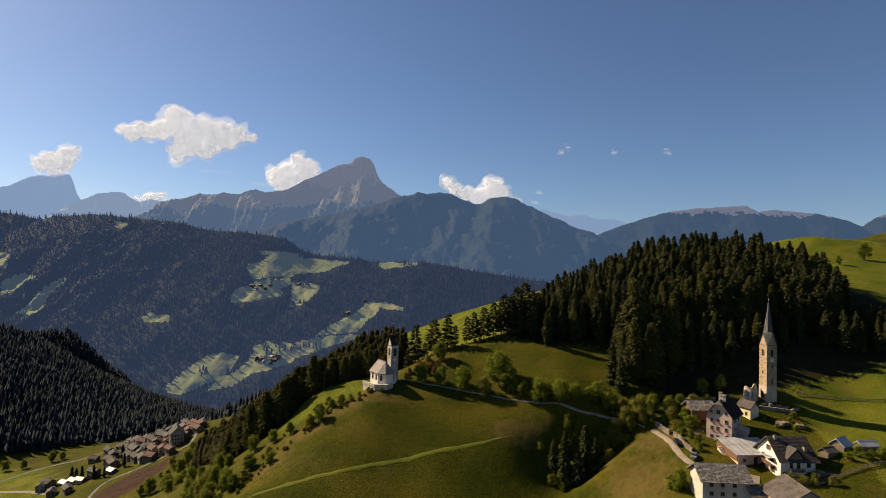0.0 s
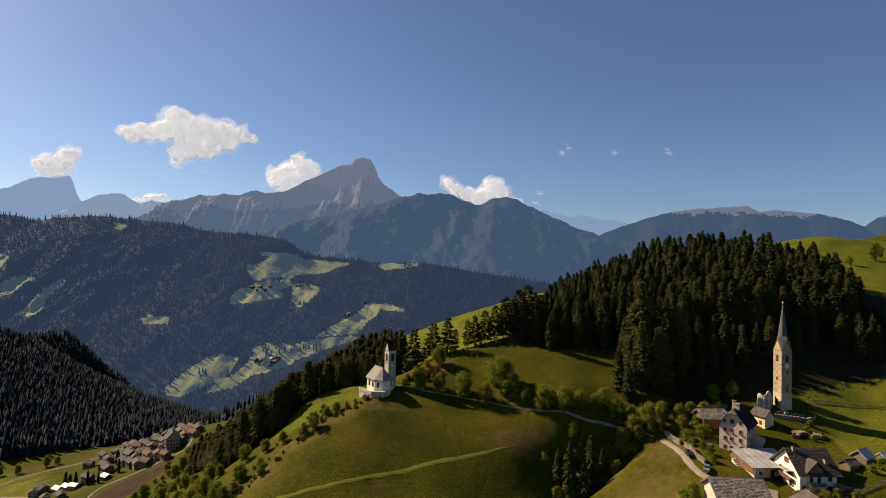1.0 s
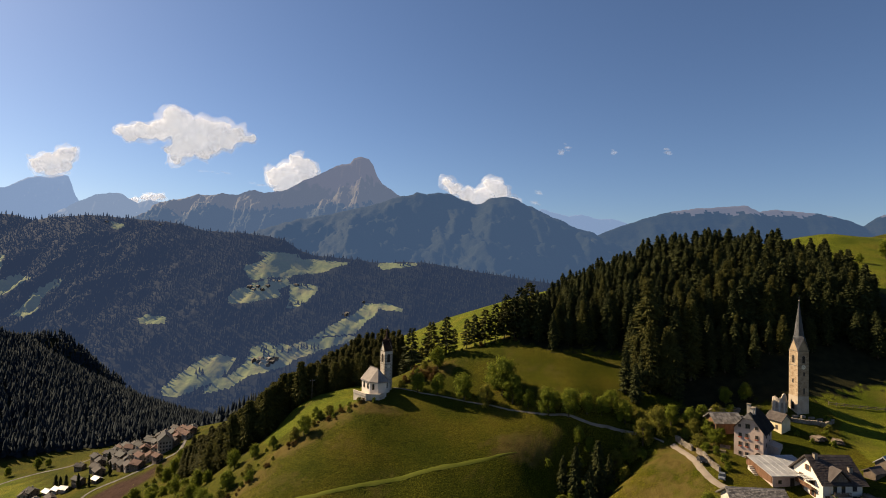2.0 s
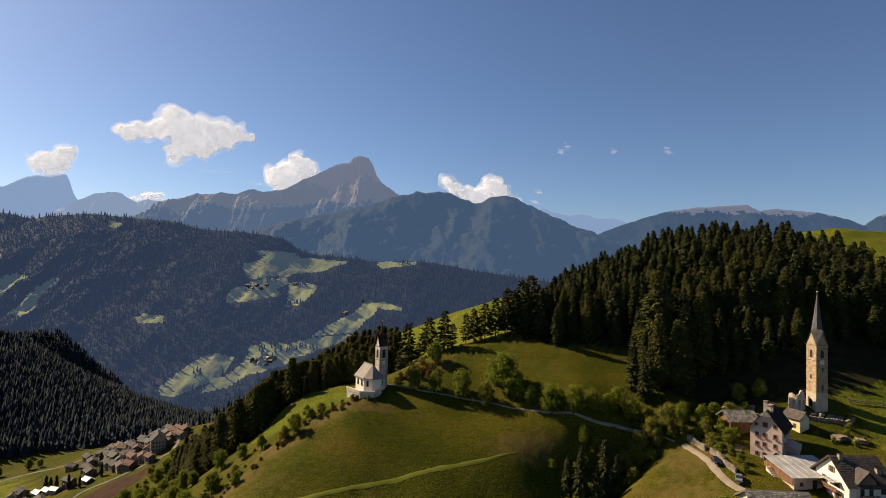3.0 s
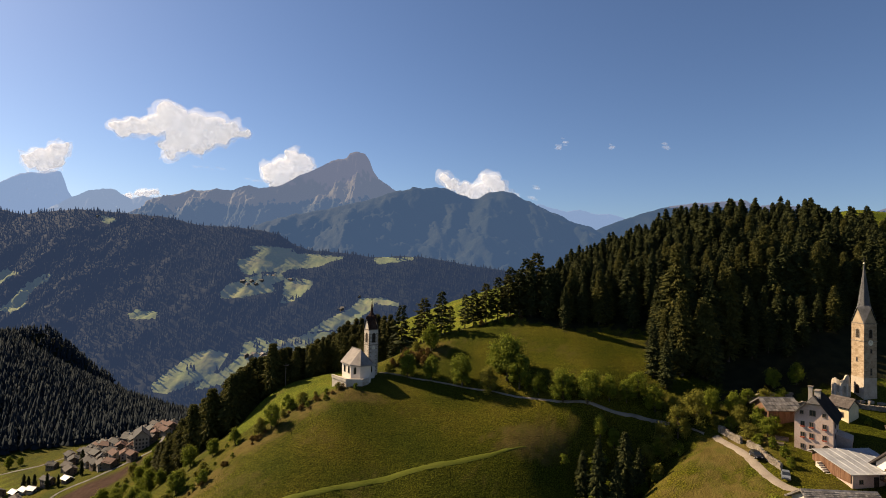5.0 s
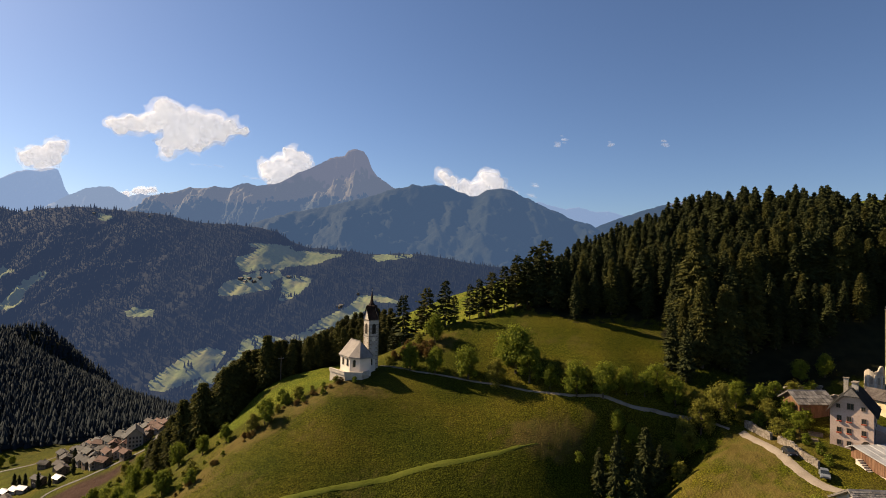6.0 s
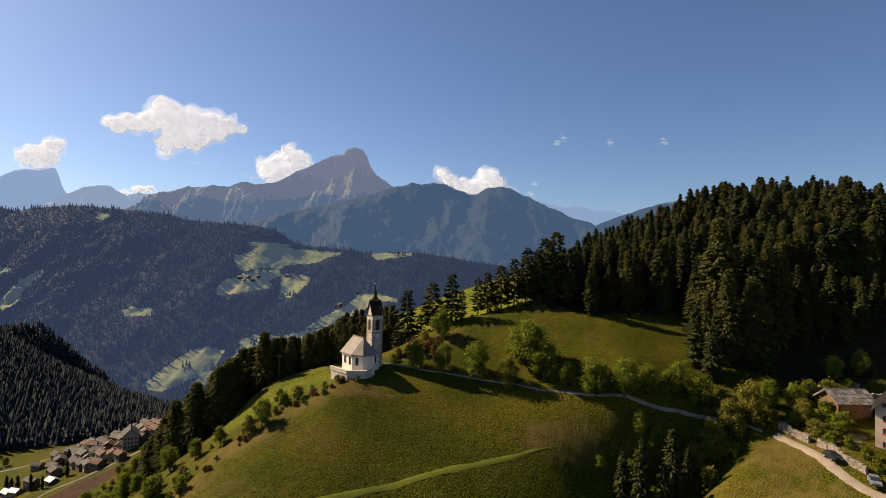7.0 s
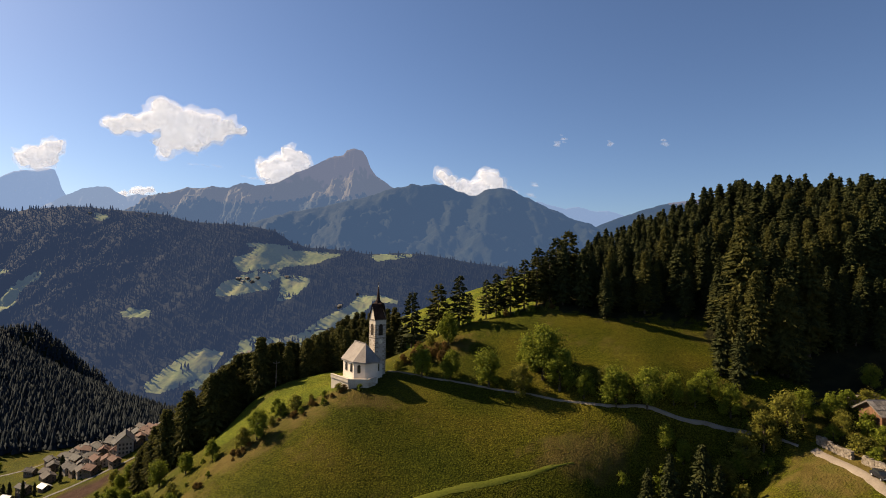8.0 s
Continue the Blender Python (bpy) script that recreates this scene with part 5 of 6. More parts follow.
M_VILLAGEGREY = material("dull_grey_roof", [(0.034, 0.032, 0.031), (0.06, 0.057, 0.054), (0.09, 0.086, 0.082)], 0.85, 0.4, 8, 0.2, spread=0.16)
ROOFS = [(M_UMBERROOF, "dark brown"), (M_VILLAGEGREY, "grey"), (M_TIN, "pale sheet"), (M_DARKROOF, "dark"), (M_REDROOF, "faded red")]
vr = random.Random(12)
VILLAGE_MORE = [(-295, 545, 40, 0), (-283, 555, 60, 3), (-312, 520, 30, 1), (-306, 508, 70, 0), (-293, 522, 45, 1), (-277, 508, 35, 3), (-270, 502, 60, 1), (-252, 498, 20, 4), (-247, 515, 55, 0), (-259, 517, 40, 3), (-243, 540, 60, 4), (-262, 538, 30, 0), (-280, 530, 65, 1), (-310, 562, 45, 3), (-332, 580, 30, 1), (-234, 531, 20, 3), (-232, 498, 60, 0), (-268, 482, 40, 1), (-248, 472, 65, 4), (-292, 488, 50, 0), (-272, 492, 20, 3), (-226, 509, 45, 4), (-318, 545, 55, 0)]
for x, y, turn, k in VILLAGE_LOW + VILLAGE_HIGH + VILLAGE_MORE:
    mat, word = ROOFS[k]
    # Kind 2: small pale-roofed houses put in for the white tents and caravans.
    small = k == 2
    w, d, e = (5.5, 7, 2.4) if small else (vr.uniform(5.6, 8.2), vr.uniform(7, 10), vr.uniform(3.6, 5.4))
    walls, wall_word = ((M_CREAM, "pale"), (M_CREAM, "cream"), (M_OLDWOOD, "timber"))[vr.choice((0, 1, 2, 2, 2))]
    house("village_house", x, y, turn + vr.uniform(-12, 12), w, d, e, e + w * 0.27, walls, mat, f"{wall_word} village house with a {word} gable roof", 0.9, None,
          [("front", u, v, 1.0, 1.2) for u in (-w / 4, w / 4) for v in ((0.9,) if small else (1.0, 3.2))] + [("left", u * d, v, 1.0, 1.2) for u in (0.25, 0.5, 0.75) for v in ((0.9,) if small else (1.0, 3.2))], [] if small else [(1.2, d * 0.6, 0.8)], group="houses of the village", foot=4)
house("village_hall", -238, 490, 30, 11, 14, 10.5, 15.5, M_CREAM, M_DARKROOF, "large cream village building with a steep dark roof", 0.8, None, [("front", u, v, 1.1, 1.5) for u in (-3.6, -1.2, 1.2, 3.6) for v in (1.5, 4.5, 7.5)] + [("left", u, v, 1.1, 1.5) for u in (2, 5, 8, 11) for v in (1.5, 4.5, 7.5)], foot=5)

# ---- trees ----
def spruce_meshes(seed, h, r, mats, gap=0.10, sparse=1.0, taper=0.68, core_wide=0.5, droop=1.0, sprays=4):
    """Trunk and crown of a conifer: whorls of drooping boughs round a narrow dark core."""
    rng = random.Random(seed)
    verts, faces = [], []
    core = 7
    z0 = gap * h
    for k in range(core):
        a = 2 * math.pi * k / core
        verts.append((core_wide * r * math.cos(a), core_wide * r * math.sin(a), z0 + 0.04 * h))
    verts.append((0, 0, h * (0.97 if core_wide > 0.3 else 0.7)))
    faces += [(k, (k + 1) % core, core) for k in range(core)]
    z, lean = z0, rng.random() * 6
    while z < h * 0.985:
        f = (z - z0) / (h - z0)
        reach = r * (1 - f) ** taper * (0.6 + 0.4 * min(1, f * 5)) * rng.uniform(0.85, 1.12) * (1 + 0.16 * math.sin(5.3 * f * 3.1 + seed)) + 0.05 * r
        n = max(4, round((11 - 5 * f) * sparse))
        lean += 1.3
        for k in range(n):
            if rng.random() < 0.10:
                continue
            a = lean + 2 * math.pi * (k + rng.uniform(-0.3, 0.3)) / n
            q = reach * rng.uniform(0.62, 1.18)
            wide, drop = q * rng.uniform(0.14, 0.26) / max(1.0, sparse) ** 0.7 + 0.1, q * rng.uniform(0.10, 0.5) * droop
            c, s = math.cos(a), math.sin(a)
            zz = z + rng.uniform(-1.3, 1.3) * (1 - f) ** 0.7 * h / 26
            i = len(verts)
            verts += [(0.1 * q * c, 0.1 * q * s, zz + 0.1), (0.62 * q * c - wide * s, 0.62 * q * s + wide * c, zz - 0.55 * drop), (q * c, q * s, zz - drop * 0.8),
                      (0.62 * q * c + wide * s, 0.62 * q * s - wide * c, zz - 0.55 * drop), (0.6 * q * c, 0.6 * q * s, zz - 0.62 * drop - 0.35 * wide - 0.25), (0.45 * q * c, 0.45 * q * s, zz + 0.1)]
            faces += [(i, i + 1, i + 5), (i + 1, i + 2, i + 5), (i + 2, i + 3, i + 5), (i + 3, i, i + 5), (i, i + 4, i + 2), (i + 1, i + 4, i + 3)]
            for _ in range(sprays):
                e, o, m, g = q * rng.uniform(0.45, 1.08), wide * rng.uniform(-1.1, 1.1), rng.uniform(0.25, 0.5), rng.uniform(0, 6.28)
                x0, y0, z0_ = e * c - o * s, e * s + o * c, zz - 0.75 * drop * e / q + rng.uniform(-0.25, 0.3)
                i = len(verts)
                verts += [(x0, y0, z0_ + 0.4 * m), (x0 + m * math.cos(g), y0 + m * math.sin(g), z0_ - rng.uniform(0, 0.9) * m), (x0 - m * math.cos(g + 0.7), y0 - m * math.sin(g + 0.7), z0_ - rng.uniform(0.3, 1.6) * m)]
                faces.append((i, i + 1, i + 2))
        z += (0.052 * h * (1 - 0.55 * f)) * rng.uniform(0.85, 1.15) * (1.15 if sparse < 1 else 0.6)
    i = len(verts)
    verts += [(0.12, 0, h * 0.95), (-0.06, 0.1, h * 0.95), (-0.06, -0.1, h * 0.95), (0, 0, h * 1.02)]
    faces += [(i, i + 1, i + 3), (i + 1, i + 2, i + 3), (i + 2, i, i + 3)]
    crown = mesh_of("crown", verts, faces, [mats])
    tv, tf, rings = [], [], [(-1.5, 0.02), (0.0, 0.017), (0.3, 0.013), (0.6, 0.009), (0.9, 0.003)]
    for zf, rf in rings:
        for k in range(7):
            a = 2 * math.pi * k / 7
            tv.append((rf * h * math.cos(a), rf * h * math.sin(a), zf if zf < 0 else zf * h))
    for q in range(len(rings) - 1):
        for k in range(7):
            tf.append((q * 7 + k, q * 7 + (k + 1) % 7, q * 7 + 7 + (k + 1) % 7, q * 7 + 7 + k))
    return mesh_of("trunk", tv, tf, [M_BARK], True), crown


def tube(path, radii, sides=6):
    """Vertices and faces of a bent, tapering limb."""
    verts, faces = [], []
    for (p, r) in zip(path, radii):
        for k in range(sides):
            a = 2 * math.pi * k / sides
            verts.append((p[0] + r * math.cos(a), p[1] + r * math.sin(a), p[2]))
    for q in range(len(path) - 1):
        for k in range(sides):
            faces.append((q * sides + k, q * sides + (k + 1) % sides, (q + 1) * sides + (k + 1) % sides, (q + 1) * sides + k))
    return verts, faces


def broadleaf_meshes(seed, h, r, mat, leaves=1900, low=0.10, leaf=0.36):
    """Trunk with limbs, and a crown of many small leaf sprays gathered in uneven lobes with gaps."""
    rng = random.Random(seed)
    verts, faces = tube([(0, 0, -1), (0.05, 0, 0), (0.1, 0.05, 0.3 * h), (0, 0.1, 0.62 * h)], [0.045 * h * 0.7, 0.03 * h, 0.022 * h, 0.008 * h])
    lobes = []
    for k in range(21):
        a, e = rng.uniform(0, 6.28), rng.uniform(0, 1)
        zc = h * (low + 0.08 + (0.86 - low - 0.08) * (k + 0.5) / 21)
        f = (zc / h - low) / (1 - low)
        out = r * (0.75 * math.sin(math.pi * min(0.93, 0.24 + 0.72 * f))) * (0.35 + 0.65 * e)
        c = (out * math.cos(a), out * math.sin(a), zc + rng.uniform(-0.05, 0.05) * h)
        lobes.append((c, r * rng.uniform(0.18, 0.36)))
        lv, lf = tube([(0, 0, zc * 0.6), (c[0] * 0.5, c[1] * 0.5, zc * 0.85), c], [0.012 * h, 0.008 * h, 0.003 * h], 5)
        faces += [tuple(i + len(verts) for i in f) for f in lf]
        verts += lv
    lobes.append(((0, 0, h * 0.86), r * 0.36))
    trunk = mesh_of("trunk", verts, faces, [M_BARK], True)
    verts, faces = [], []
    for n in range(leaves):
        (cx, cy, cz), rad = lobes[n % len(lobes)]
        d = Vector((rng.gauss(0, 1), rng.gauss(0, 1), rng.gauss(0, 0.9))).normalized()
        q = rad * abs(rng.gauss(0.85, 0.42))
        p = Vector((cx, cy, cz)) + d * q
        up = (d + Vector((rng.uniform(-0.7, 0.7), rng.uniform(-0.7, 0.7), rng.uniform(-0.2, 0.8)))).normalized()
        u = up.orthogonal().normalized()
        u = Matrix.Rotation(rng.uniform(0, 6.28), 3, up) @ u
        w = up.cross(u)
        s = leaf * rng.uniform(0.6, 1.3)
        i = len(verts)
        verts += [p - u * s, p + w * s * 0.6 + up * 0.15 * s, p + u * s * 0.9 - up * 0.25 * s, p - w * s * 0.6 + up * 0.1 * s]
        faces.append((i, i + 1, i + 2, i + 3))
    return trunk, mesh_of("crown", verts, faces, [mat])


def tree_kind(name, meshes, label, group):
    t = empty(name, Matrix.Translation((0, 0, -900)), label, "tree", group)
    part("trunk", meshes[0], None, t)
    part("crown", meshes[1], None, t)
    return t


def plant(kind, x, y, scale, turn, sink=0.2):
    return copy_thing(kind, Matrix.LocRotScale((x, y, ground_z(x, y) - sink), Euler((0, 0, turn)), Vector((scale, scale, scale))))


def drop_kind(kind):
    for o in list(kind.children):
        bpy.data.objects.remove(o)
    bpy.data.objects.remove(kind)


SPRUCES = [tree_kind("spruce", spruce_meshes(s, 26, r, m, 0.10, 1.7 if m is M_LITLARCH else 1.15, 0.52), lab, "spruces of the wood") for s, r, m, lab in (
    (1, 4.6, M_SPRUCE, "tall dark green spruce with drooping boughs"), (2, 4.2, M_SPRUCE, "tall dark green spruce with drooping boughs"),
    (3, 5.2, M_SPRUCE, "broad dark green spruce with heavy boughs"), (4, 4.8, M_LITLARCH, "olive green conifer with loose boughs coloured as if sunlit"), (5, 4.3, M_LITLARCH, "olive green conifer with loose boughs coloured as if sunlit"))]
ROUNDED = [tree_kind("conifer", spruce_meshes(s, 22, r, m, 0.08, 1.7, 0.42, sprays=5), "full-crowned dark conifer of the slope wood", "conifers of the slope wood") for s, r, m in ((41, 4.8, M_LITLARCH), (42, 5.4, M_LARCH), (43, 4.6, M_LITLARCH))]
PINES = [tree_kind("pine", spruce_meshes(s, 16, r, m, 0.16, 0.62, 0.55, 0.07, 0.45), "sparse dark conifer on the knoll", "conifers on the knoll") for s, r, m in ((11, 4.6, M_SPRUCE), (12, 5.4, M_LARCH), (13, 4.0, M_SPRUCE))]
BROADLEAVES = [tree_kind("broadleaf_tree", broadleaf_meshes(s, 10, r, m, 4600, 0.12, 0.27), lab, "broadleaf trees along the lane") for s, r, m, lab in (
    (21, 4.2, M_LEAF, "round-crowned green broadleaf tree beside the lane"), (22, 3.8, M_LEAF, "round-crowned green broadleaf tree beside the lane"),
    (23, 4.4, M_LEAF, "spreading green broadleaf tree with an uneven crown"), (24, 4.0, M_AUTUMN, "yellowing olive broadleaf tree in early autumn"))]
SHRUBS = [tree_kind("shrub", broadleaf_meshes(s, 3, 1.7, m, 900, 0.05, 0.19), lab, "shrubs on the slopes") for s, m, lab in (
    (31, M_LEAF, "leafy green shrub on the slope"), (32, M_AUTUMN, "browning shrub on the slope"), (33, M_LEAF, "dense green bush on the slope"), (34, M_BRUSH, "dry rust-brown brush on the slope"))]
for k in SHRUBS:
    tagged(k, category="shrub")

rng = random.Random(5)
# the tall ones at the wood's foot and edge: x, y, height, kind
for x, y, h, k in [(80.5, 231, 36, 3), (79, 234, 24, 0), (77, 219, 27, 4), (83, 218, 25, 3), (88, 224, 27, 0), (94, 224, 31, 4), (84, 217, 24, 3), (104, 231, 19, 0), (76, 236, 20, 1), (85, 236, 29, 1), (68, 219, 17, 0), (103, 227, 18, 1), (70, 214, 15, 2),
                   (43.5, 192.5, 19, 1), (51, 194, 20, 0), (47.5, 190, 14, 2), (55, 195, 13, 1), (40, 195, 12, 0)]:
    plant(SPRUCES[k], x, y, h / 26, rng.uniform(0, 6.28))
for x, y, h, k in [(-13.3, 259, 17, 0), (-17, 263, 10, 2), (-4.6, 256.5, 15, 1), (2, 254, 14.5, 0), (5.5, 259, 9, 2), (11, 258, 11.5, 2), (14.4, 259, 12.5, 0), (19, 258, 13.5, 1), (23.6, 259, 14.5, 0), (27.5, 258, 14.5, 1), (32, 259, 16, 0), (29, 264, 17, 2), (35, 263, 19, 0), (39, 262, 21, 1), (-9, 262, 9, 2)]:
    plant(PINES[k], x, y, h / 13.8, rng.uniform(0, 6.28))
for x, y, h, k in [(-9, 230.5, 8, 0), (-1, 228, 8, 1), (9, 224, 10, 2), (-1.5, 243, 9.5, 1), (23, 223, 14, 2), (26.5, 218.5, 11, 0), (17.5, 219.5, 8.5, 3), (20, 228, 8, 1), (31.6, 214, 7, 1), (38, 209.5, 9.5, 0), (44.5, 207.3, 9.5, 2), (51, 208, 7.5, 1), (56, 208, 6.5, 0), (60, 210, 7.5, 2),
                   (63, 199.5, 9, 3), (73, 200.5, 9.5, 3), (67.5, 200, 8.5, 3), (58, 199, 7.5, 3), (64, 207, 8, 0), (78, 203, 7, 0), (108, 212, 6.5, 1), (-48.5, 214, 7.2, 2), (-52, 213.5, 5, 3), (-86, 209, 8, 1), (-74, 195, 6, 0), (-60, 216, 5, 1), (-67, 217, 5.5, 0), (-76, 222, 7, 2), (-94, 232, 8, 1), (271, 350, 12, 0), (245, 337, 6, 1), (70, 161, 7, 1), (24, 226, 11, 1), (37, 214, 6, 3), (47, 203, 6, 1), (82, 196, 5.5, 3), (86, 190, 5, 0), (83, 201, 6, 1), (101, 212, 6, 2)]:
    plant(BROADLEAVES[k], x, y, h / 9.6, rng.uniform(0, 6.28))
for n in range(26):
    f = n / 25
    x, y = -30 - 42 * f + rng.gauss(0, 2.5), 221 - 30 * f * f + rng.gauss(2.5, 2.5)
    plant(SHRUBS[n % 3], x, y, rng.choice((0.35, 0.45, 0.6, 0.8, 1.3)), rng.uniform(0, 6.28), 0.1)
for x, y, s in [(-10, 243, 1.0), (-7, 246, 1.2), (-12, 240, 0.8), (-4, 240, 0.7), (83, 190, 1.1), (86, 194, 1.3), (80, 196, 1.2), (84, 199, 1.4), (77, 199, 1.0), (88, 191, 0.9), (112, 190, 0.6), (127, 198, 0.7), (100, 157, 1.1), (103, 156, 1.0), (125, 164, 1.2), (121, 163, 0.9), (69, 163, 1.5), (66, 196, 1.2), (54, 200, 1.3), (49, 197, 1.0), (60, 196, 1.5), (40, 196, 1.1), (36, 199, 0.9), (44, 199, 1.2), (82, 187, 1.0), (84, 184.5, 0.9), (81.5, 191, 1.3), (87, 196, 1.5), (90, 193, 1.1), (85, 203, 1.6), (89, 204, 1.5), (94, 204, 1.4), (99, 205, 1.2), (116, 189, 0.6), (121, 190, 0.7), (124, 193, 0.8), (114, 186, 0.6), (119, 184, 0.7), (124, 187, 0.6), (97, 157.5, 0.9), (106, 155.5, 1.0), (110, 154, 0.9), (131, 163, 1.3), (128, 163.5, 1.0), (134, 166, 0.9), (83, 176, 0.8), (84, 180, 0.9)]:
    plant(SHRUBS[rng.randrange(3)], x, y, s, rng.uniform(0, 6.28), 0.1)

for n in range(46):
    f = rng.random()
    x, y = (-27 - 40 * f + rng.gauss(0, 1.5), 221.5 - 1 * f - 27 * f * f + rng.gauss(0.5, 1.2)) if n < 28 else (rng.gauss(-9, 3.5), rng.gauss(243, 3))
    plant(SHRUBS[3], x, y, rng.uniform(0.25, 0.6), rng.uniform(0, 6.28), 0.15)
for n in range(44):
    f, g = rng.random(), rng.gauss(0, 1)
    x, y = 40 + 30 * f + 2.2 * g, 192.5 + 9.5 * f * f + 2.4 * rng.gauss(0, 1) + 1.5
    if n % 4 == 0:
        plant(BROADLEAVES[rng.choice((0, 1, 3))], x, y, rng.uniform(0.35, 0.7), rng.uniform(0, 6.28))
    else:
        plant(SHRUBS[n % 3], x, y, rng.uniform(0.7, 1.7), rng.uniform(0, 6.28), 0.1)
for n in range(26):
    f = rng.random()
    x, y = 34 + 34 * f, 211 - 5.5 * f + rng.gauss(1.5, 1.6)
    plant(SHRUBS[n % 3], x, y, rng.uniform(0.5, 1.2), rng.uniform(0, 6.28), 0.1)
for x, y, s in [(-331, 489, 0.5), (-325, 486, 0.45), (-318, 483, 0.5), (-279, 480, 0.5), (-297, 508, 0.55), (-303, 476, 0.5), (-290, 470, 0.4)]:
    plant(SPRUCES[rng.randrange(3)], x, y, s, rng.uniform(0, 6.28))
for x, y, s in [(-179, 358, 1.1), (-213, 401, 1.3), (-221, 403, 0.9), (-198, 416, 1.2), (-197, 425, 1.3), (-200, 441, 1.3), (-195, 432, 1.0), (-203, 408, 0.8), (-442, 552, 1.1), (-425, 555, 1.0), (-406, 568, 1.2), (-398, 572, 0.9), (-187, 372, 0.8), (-172, 345, 0.9), (-150, 330, 1.0), (-141, 322, 0.8), (-118, 300, 1.0)]:
    plant(BROADLEAVES[rng.randrange(3)], x, y, s, rng.uniform(0, 6.28))


for n in range(26):
    plant(SHRUBS[3 if n % 4 else 1], rng.gauss(-9, 4), rng.gauss(240, 2.6), rng.uniform(0.5, 1.15), rng.uniform(0, 6.28), 0.15)
for n in range(20):
    plant(SHRUBS[n % 4], rng.uniform(-6, 36), 251.5 + rng.gauss(2.5, 1.5), rng.uniform(0.4, 1.0), rng.uniform(0, 6.28), 0.15)
# thickets at the foot of the ridge and above the ploughed field
for cx, cy, sx, sy, count in ((-80, 198, 6, 6, 22), (-181, 398, 7, 26, 26), (-92, 222, 6, 7, 14), (-214, 425, 5, 12, 10)):
    for n in range(count):
        x, y = rng.gauss(cx, sx), rng.gauss(cy, sy)
        if n % 3:
            plant(SHRUBS[rng.randrange(3)], x, y, rng.uniform(0.7, 1.9), rng.uniform(0, 6.28), 0.1)
        else:
            plant(BROADLEAVES[rng.randrange(4)], x, y, rng.uniform(0.4, 0.85), rng.uniform(0, 6.28))


def scatter(poly, gap, seed):
    """Places strewn over a polygon at about the given gap."""
    r = np.random.RandomState(seed)
    xs, ys = [p[0] for p in poly], [p[1] for p in poly]
    gx, gy = np.meshgrid(np.arange(min(xs), max(xs), gap), np.arange(min(ys), max(ys), gap))
    gx, gy = gx + r.uniform(-0.45, 0.45, gx.shape) * gap, gy + r.uniform(-0.45, 0.45, gy.shape) * gap
    hit = inside(poly, gx, gy)
    return list(zip(gx[hit].tolist(), gy[hit].tolist()))


def joined(name, sources, places, label, category, zs=None):
    """Many trees too far back to count, as one mesh of triangles: places are (x, y, scale, turn)."""
    packs = []
    for me in sources:
        v, f = np.empty(len(me.vertices) * 3), np.empty(len(me.polygons) * 3, int)
        me.vertices.foreach_get("co", v)
        me.polygons.foreach_get("vertices", f)
        packs.append((v.reshape(-1, 3), f))
    at = np.array(places)
    at_z = np.asarray(zs, float) if zs is not None else height(at[:, 0], at[:, 1])
    verts, corners, base = [], [], 0
    for n, (x, y, q, a) in enumerate(at.tolist()):
        v, f = packs[n % len(packs)]
        c, d = q * math.cos(a), q * math.sin(a)
        verts.append(np.stack([x + c * v[:, 0] - d * v[:, 1], y + d * v[:, 0] + c * v[:, 1], at_z[n] - 0.2 + q * v[:, 2]], 1))
        corners.append(f + base)
        base += len(v)
    verts, corners = np.concatenate(verts), np.concatenate(corners)
    me = bpy.data.meshes.new(name)
    me.vertices.add(len(verts))
    me.vertices.foreach_set("co", verts.ravel())
    me.loops.add(len(corners))
    me.loops.foreach_set("vertex_index", corners)
    me.polygons.add(len(corners) // 3)
    me.polygons.foreach_set("loop_start", np.arange(0, len(corners), 3))
    me.update(calc_edges=True)
    me.materials.append(sources[0].materials[0])
    return tagged(new(name, me), label, category, kind="stuff")


def tuft(seed):
    """A clump of leaning grass blades."""
    r = random.Random(seed)
    verts, faces = [], []
    for k in range(6):
        a, lean, top = r.uniform(0, 6.28), r.uniform(0.1, 0.45), r.uniform(0.25, 0.5)
        c, q, i = math.cos(a), math.sin(a), len(verts)
        verts += [(0.2 * c - 0.13 * q, 0.2 * q + 0.13 * c, -0.05), (0.2 * c + 0.13 * q, 0.2 * q - 0.13 * c, -0.05), ((0.2 + lean) * c, (0.2 + lean) * q, top)]
        faces.append((i, i + 1, i + 2))
    return mesh_of("tuft", verts, faces, [M_TUFT])


M_TUFT = material("grass_blades", [(0.055, 0.066, 0.008), (0.090, 0.100, 0.012), (0.135, 0.130, 0.018)], 0.9, 0.05, 8, 0.0, per_piece=0.35, spread=0.2, gloss=0.03)
leafy(M_TUFT, 0.5)
MEADOWS = (([(-72, 172), (-60, 200), (-42, 213), (-26, 219), (-8, 225), (6, 221.5), (20, 215), (36, 206), (46, 200), (38, 190), (14, 172), (-20, 160)], 9000, 0.42), ([(-2, 234), (12, 248), (34, 248), (56, 243), (72, 232), (66, 212), (46, 211), (24, 222)], 3000, 0.34), ([(-60, 212), (-34, 222), (-26, 236), (-36, 249), (-54, 247), (-64, 238)], 1200, 0.36), ([(62, 168), (72, 182), (75, 190), (76, 172), (70, 160)], 800, 0.3))
tr = np.random.RandomState(6)
clumps = []
